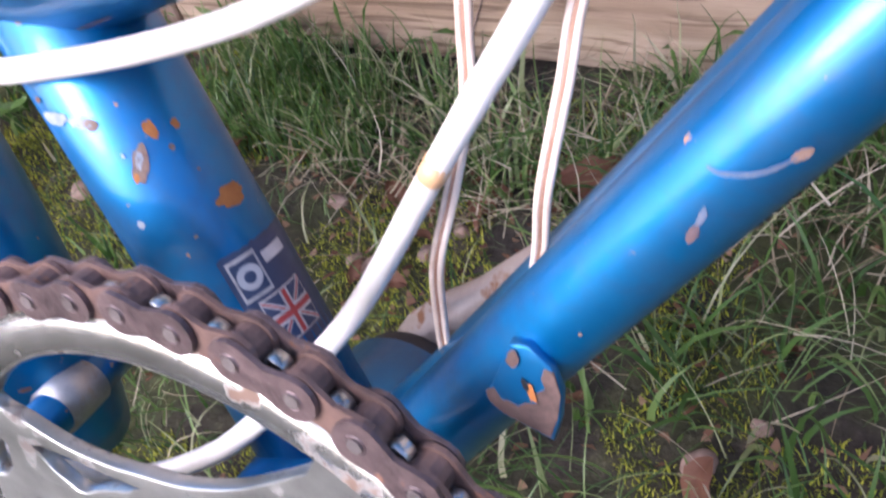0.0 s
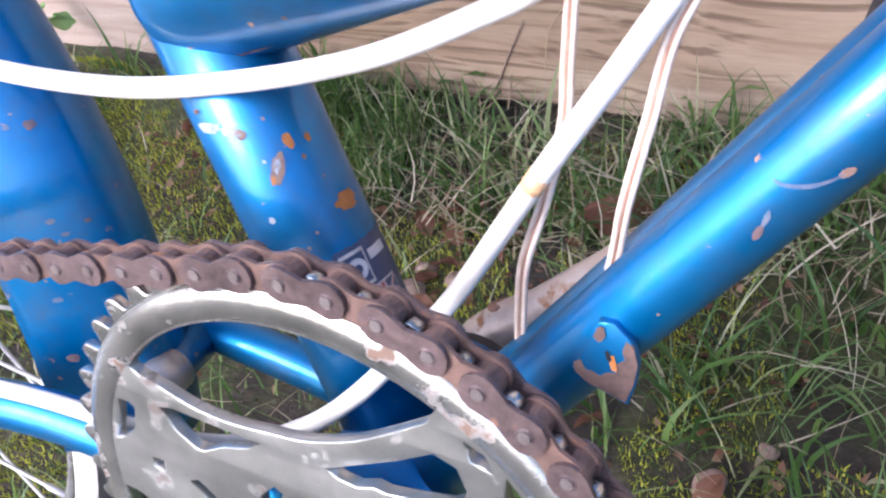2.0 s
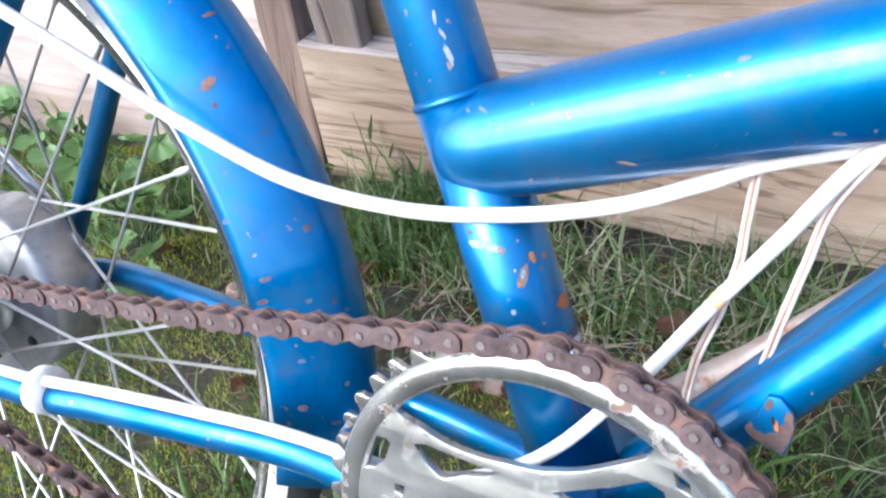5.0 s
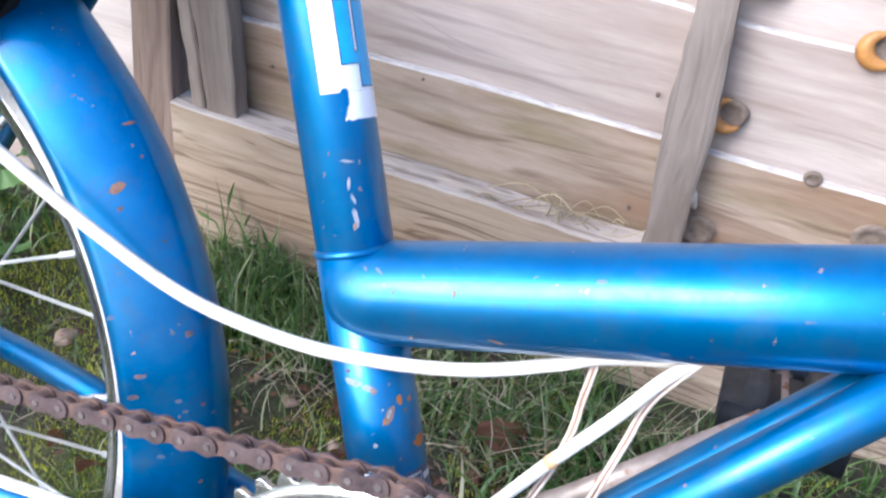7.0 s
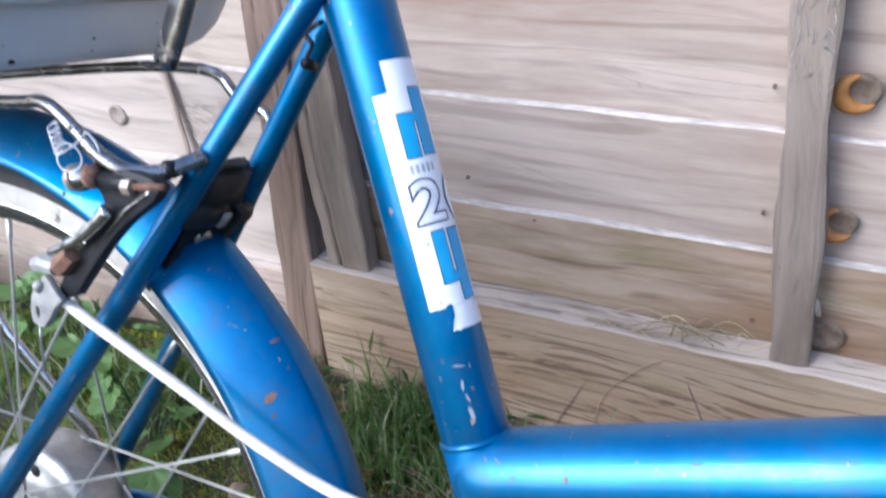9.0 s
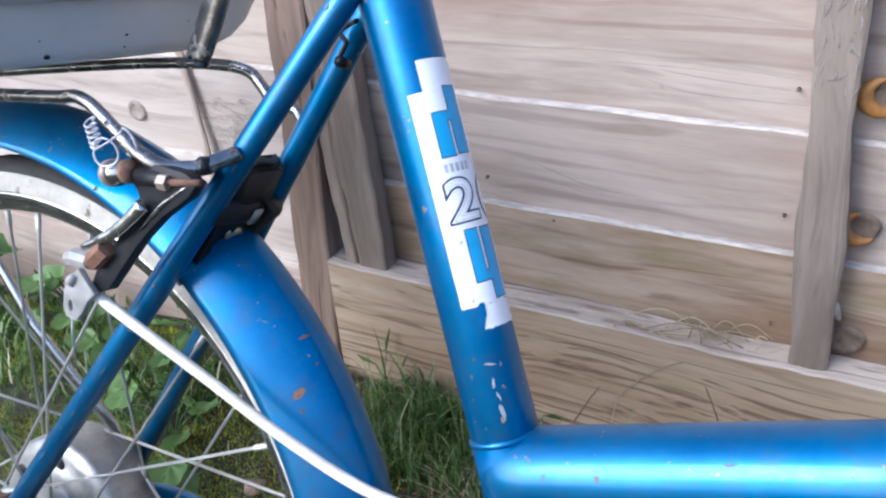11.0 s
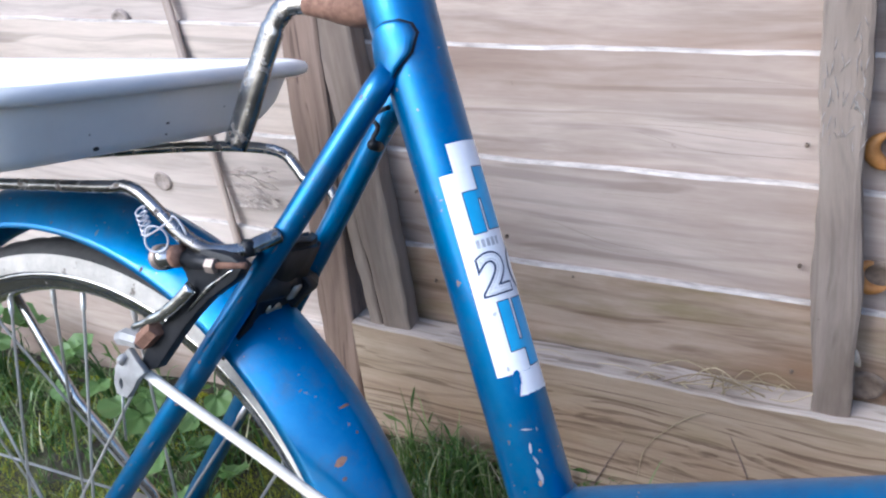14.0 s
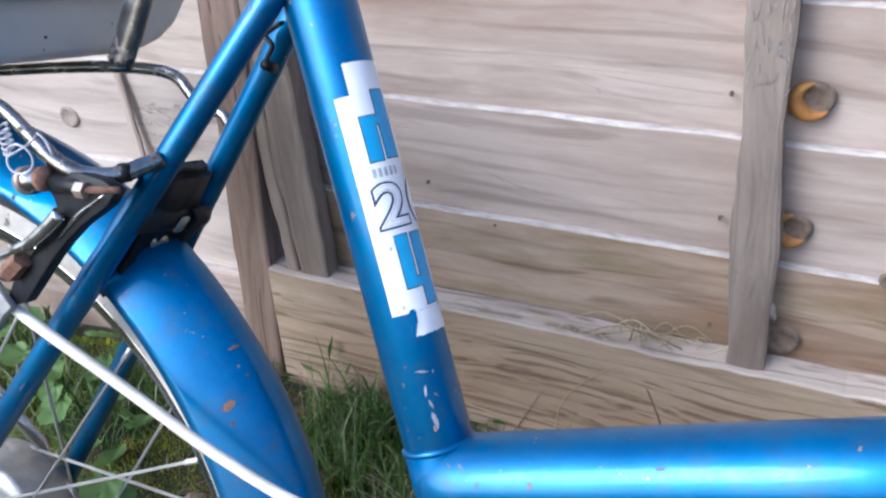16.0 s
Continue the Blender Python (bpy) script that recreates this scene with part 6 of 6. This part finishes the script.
stem = part("dry_stem", sweep(spline([on_fence(a, b, 0.038) for a, b in ((-0.0837, 0.204), (-0.1077, 0.1890), (-0.1421, 0.1500), (-0.1522, 0.1081))], 5), 0.0004, 6), HAY)
tagged(stem, "thin pale dry stem bent over the rail", "stem", "withered stems")

# ---- weeds ----
def leaf_mesh(name, size, seed, mat, lobes=5, curl=0.18):
    """A rounded, lobed, puckered leaf with its stalk at the origin, lying along x."""
    bm = bmesh.new()
    n, m = 36, 6
    c = bm.verts.new((0, 0, 0))
    rings = []
    for j in range(1, m + 1):
        f = j / m
        row = []
        for k in range(n):
            a = -math.pi + 2 * math.pi * (k + 0.5) / n
            r = size * (0.62 + 0.38 * math.cos(a) * 0.5 + 0.10 * abs(math.sin(lobes * a / 2)) + 0.05 * noise.noise((a * 2, seed, 0)) + 0.03 * (k % 2))
            r *= 1 - 0.75 * math.exp(-((abs(a) - math.pi) / 0.35) ** 2)
            x, y = r * f * math.cos(a) + size * 0.25 * f, r * f * math.sin(a)
            z = size * (curl * f * f + 0.07 * math.sin(lobes * a) * f + 0.06 * noise.noise((x / size * 4, y / size * 4, seed)))
            row.append(bm.verts.new((x, y, z)))
        rings.append(row)
    for k in range(n):
        bm.faces.new((c, rings[0][k], rings[0][(k + 1) % n]))
    for a, b in zip(rings, rings[1:]):
        for k in range(n):
            bm.faces.new((a[k], b[k], b[(k + 1) % n], a[(k + 1) % n]))
    me = bpy.data.meshes.new(name)
    bm.to_mesh(me)
    bm.free()
    me.polygons.foreach_set("use_smooth", [True] * len(me.polygons))
    me.materials.append(mat)
    return me


LEAVES = [leaf_mesh("leaf", 1.0, 3.0 + k, WEED, 5 + k % 2) for k in range(4)]


def weed(x, y, count, spread, tall, size, seed):
    random.seed(seed)
    root = empty("weed", Matrix.Translation((x, y, height(x, y))), "broad-leaved green weed with puckered rounded leaves", "weed", "weeds by the fence")
    for k in range(count):
        a = random.uniform(0, 2 * math.pi)
        d = spread * random.uniform(0.25, 1.0)
        zz = tall * random.uniform(0.45, 1.0)
        tip = Vector((d * math.cos(a), d * math.sin(a), zz))
        part("stem", sweep(spline([(0, 0, 0), (tip.x * 0.35, tip.y * 0.35, zz * 0.7), tip], 4), 0.0011, 6), WEED, root)
        ob = new("leaf", LEAVES[k % 4])
        ob.parent = root
        sz = size * random.uniform(0.75, 1.25)
        ob.matrix_local = Matrix.Translation(tip) @ Matrix.Rotation(a, 4, "Z") @ Matrix.Rotation(radians(random.uniform(-10, 45)), 4, "Y") @ Matrix.Rotation(radians(random.uniform(-20, 20)), 4, "X") @ Matrix.Scale(sz, 4)


for k, (x, y, c, sp, tl, sz) in enumerate(((-1.02, 0.40, 13, 0.085, 0.17, 0.034), (-1.13, 0.36, 9, 0.08, 0.12, 0.032), (-0.78, 0.41, 7, 0.06, 0.12, 0.028), (-0.585, 0.345, 4, 0.05, 0.07, 0.024), (-0.455, 0.265, 5, 0.04, 0.06, 0.024), (-0.66, 0.38, 5, 0.06, 0.09, 0.026), (-0.60, 0.43, 4, 0.05, 0.09, 0.026), (-0.50, 0.305, 4, 0.04, 0.07, 0.024))):
    weed(x, y, c, sp, tl, sz, 900 + k)

# ---- dead leaves and stones ----
def dead_leaf(size, seed):
    """A shrivelled pointed leaf folded along its midrib, with a torn, curling edge."""
    bm = bmesh.new()
    rows = []
    for i in range(9):
        f = i / 8
        half = size * 0.30 * math.sin(math.pi * min(0.985, 0.06 + 0.9 * f)) ** 0.8
        row = []
        for j in range(-3, 4):
            g = j / 3
            rag = 1 + 0.45 * noise.noise((f * 5, g * 2, seed)) if abs(j) == 3 else 1.0
            up = 0.55 * half * abs(g) ** 1.4 + size * 0.16 * noise.noise((f * 2.2, g * 1.4, seed + 3)) + size * 0.22 * math.sin(f * 2.6 + seed) * f
            row.append(bm.verts.new((size * (f - 0.5), half * g * rag, up)))
        rows.append(row)
    for a, b in zip(rows, rows[1:]):
        for j in range(6):
            bm.faces.new((a[j], a[j + 1], b[j + 1], b[j]))
    me = bpy.data.meshes.new("dead_leaf")
    bm.to_mesh(me)
    bm.free()
    me.polygons.foreach_set("use_smooth", [True] * len(me.polygons))
    me.materials.append(DEAD)
    return me


DEADS = [dead_leaf(0.015 + 0.003 * k, 30.0 + 4.7 * k) for k in range(4)]
random.seed(31)
for k in range(44):
    x, y = random.uniform(-0.55, 0.50), random.uniform(0.06, 0.48)
    if k % 2:
        x, y = random.gauss(-0.10, 0.12), random.gauss(0.34, 0.05)
    ob = new("fallen_leaf", DEADS[k % 4])
    ob.matrix_world = Matrix.Translation((x, y, height(x, y) + 0.007)) @ Euler((random.uniform(-0.8, 0.8), random.uniform(-0.5, 0.5), random.uniform(0, 6.28))).to_matrix().to_4x4()
    tagged(ob, "curled brown dead leaf lying in the grass", "leaf", "fallen leaves")


for x, y, a, c in ((-0.327, 0.380, 0.5, 2.0), (-0.292, 0.352, 1.9, 1.7), (-0.270, 0.345, 3.0, 1.4), (-0.370, 0.400, 0.9, 1.8), (-0.405, 0.440, 2.6, 1.7), (-0.102, 0.378, 2.2, 1.2), (-0.040, 0.368, 0.3, 1.1), (0.136, 0.200, 1.2, 1.2), (0.110, 0.290, 2.0, 1.0), (-0.210, 0.370, 4.0, 1.4), (-0.265, 0.198, 5.0, 1.5), (-0.083, 0.283, 0.2, 1.2)):
    ob = new("fallen_leaf", DEADS[int(a * 3) % 4])
    ob.matrix_world = Matrix.Translation((x, y, height(x, y) + 0.010 * c)) @ Euler((0.8 * math.sin(a * 5), 0.7 * math.cos(a * 3), a)).to_matrix().to_4x4() @ Matrix.Scale(c, 4)
    tagged(ob, "curled tan dead leaf lying in the grass", "leaf", "fallen leaves")
big = new("fallen_leaf", dead_leaf(0.050, 44.0))
big.matrix_world = Matrix.Translation((0.025, 0.378, height(0.025, 0.378) + 0.022)) @ Euler((0.9, 0.5, 0.8)).to_matrix().to_4x4()
tagged(big, "large reddish brown dead leaf standing in the grass", "leaf", "fallen leaves")


def stone(x, y, size, seed):
    bm = bmesh.new()
    bmesh.ops.create_icosphere(bm, subdivisions=3, radius=1.0)
    for v in bm.verts:
        n = noise.noise(v.co * 1.3 + Vector((seed, 0, 0))) * 0.35 + noise.noise(v.co * 4 + Vector((seed, 5, 0))) * 0.08
        v.co = Vector((v.co.x, v.co.y * 0.8, v.co.z * 0.6)) * size * (1 + n)
    ob = part("stone", bm, STONE)
    ob.matrix_world = Matrix.Translation((x, y, height(x, y) + size * 0.10)) @ pose(0, 0, 0, 0, 0, seed * 50)
    return tagged(ob, "pinkish grey garden stone half sunk in soil", "stone", "stones")


for k, (x, y, sz) in enumerate(((-0.104, 0.297, 0.0145), (-0.126, 0.299, 0.0075), (-0.103, 0.322, 0.0090), (-0.078, 0.318, 0.0080), (-0.06, 0.34, 0.007), (-0.385, 0.300, 0.012), (-0.17, 0.35, 0.008), (0.13, 0.215, 0.010), (0.155, 0.245, 0.006))):
    stone(x, y, sz, 1.7 * k + 0.3)
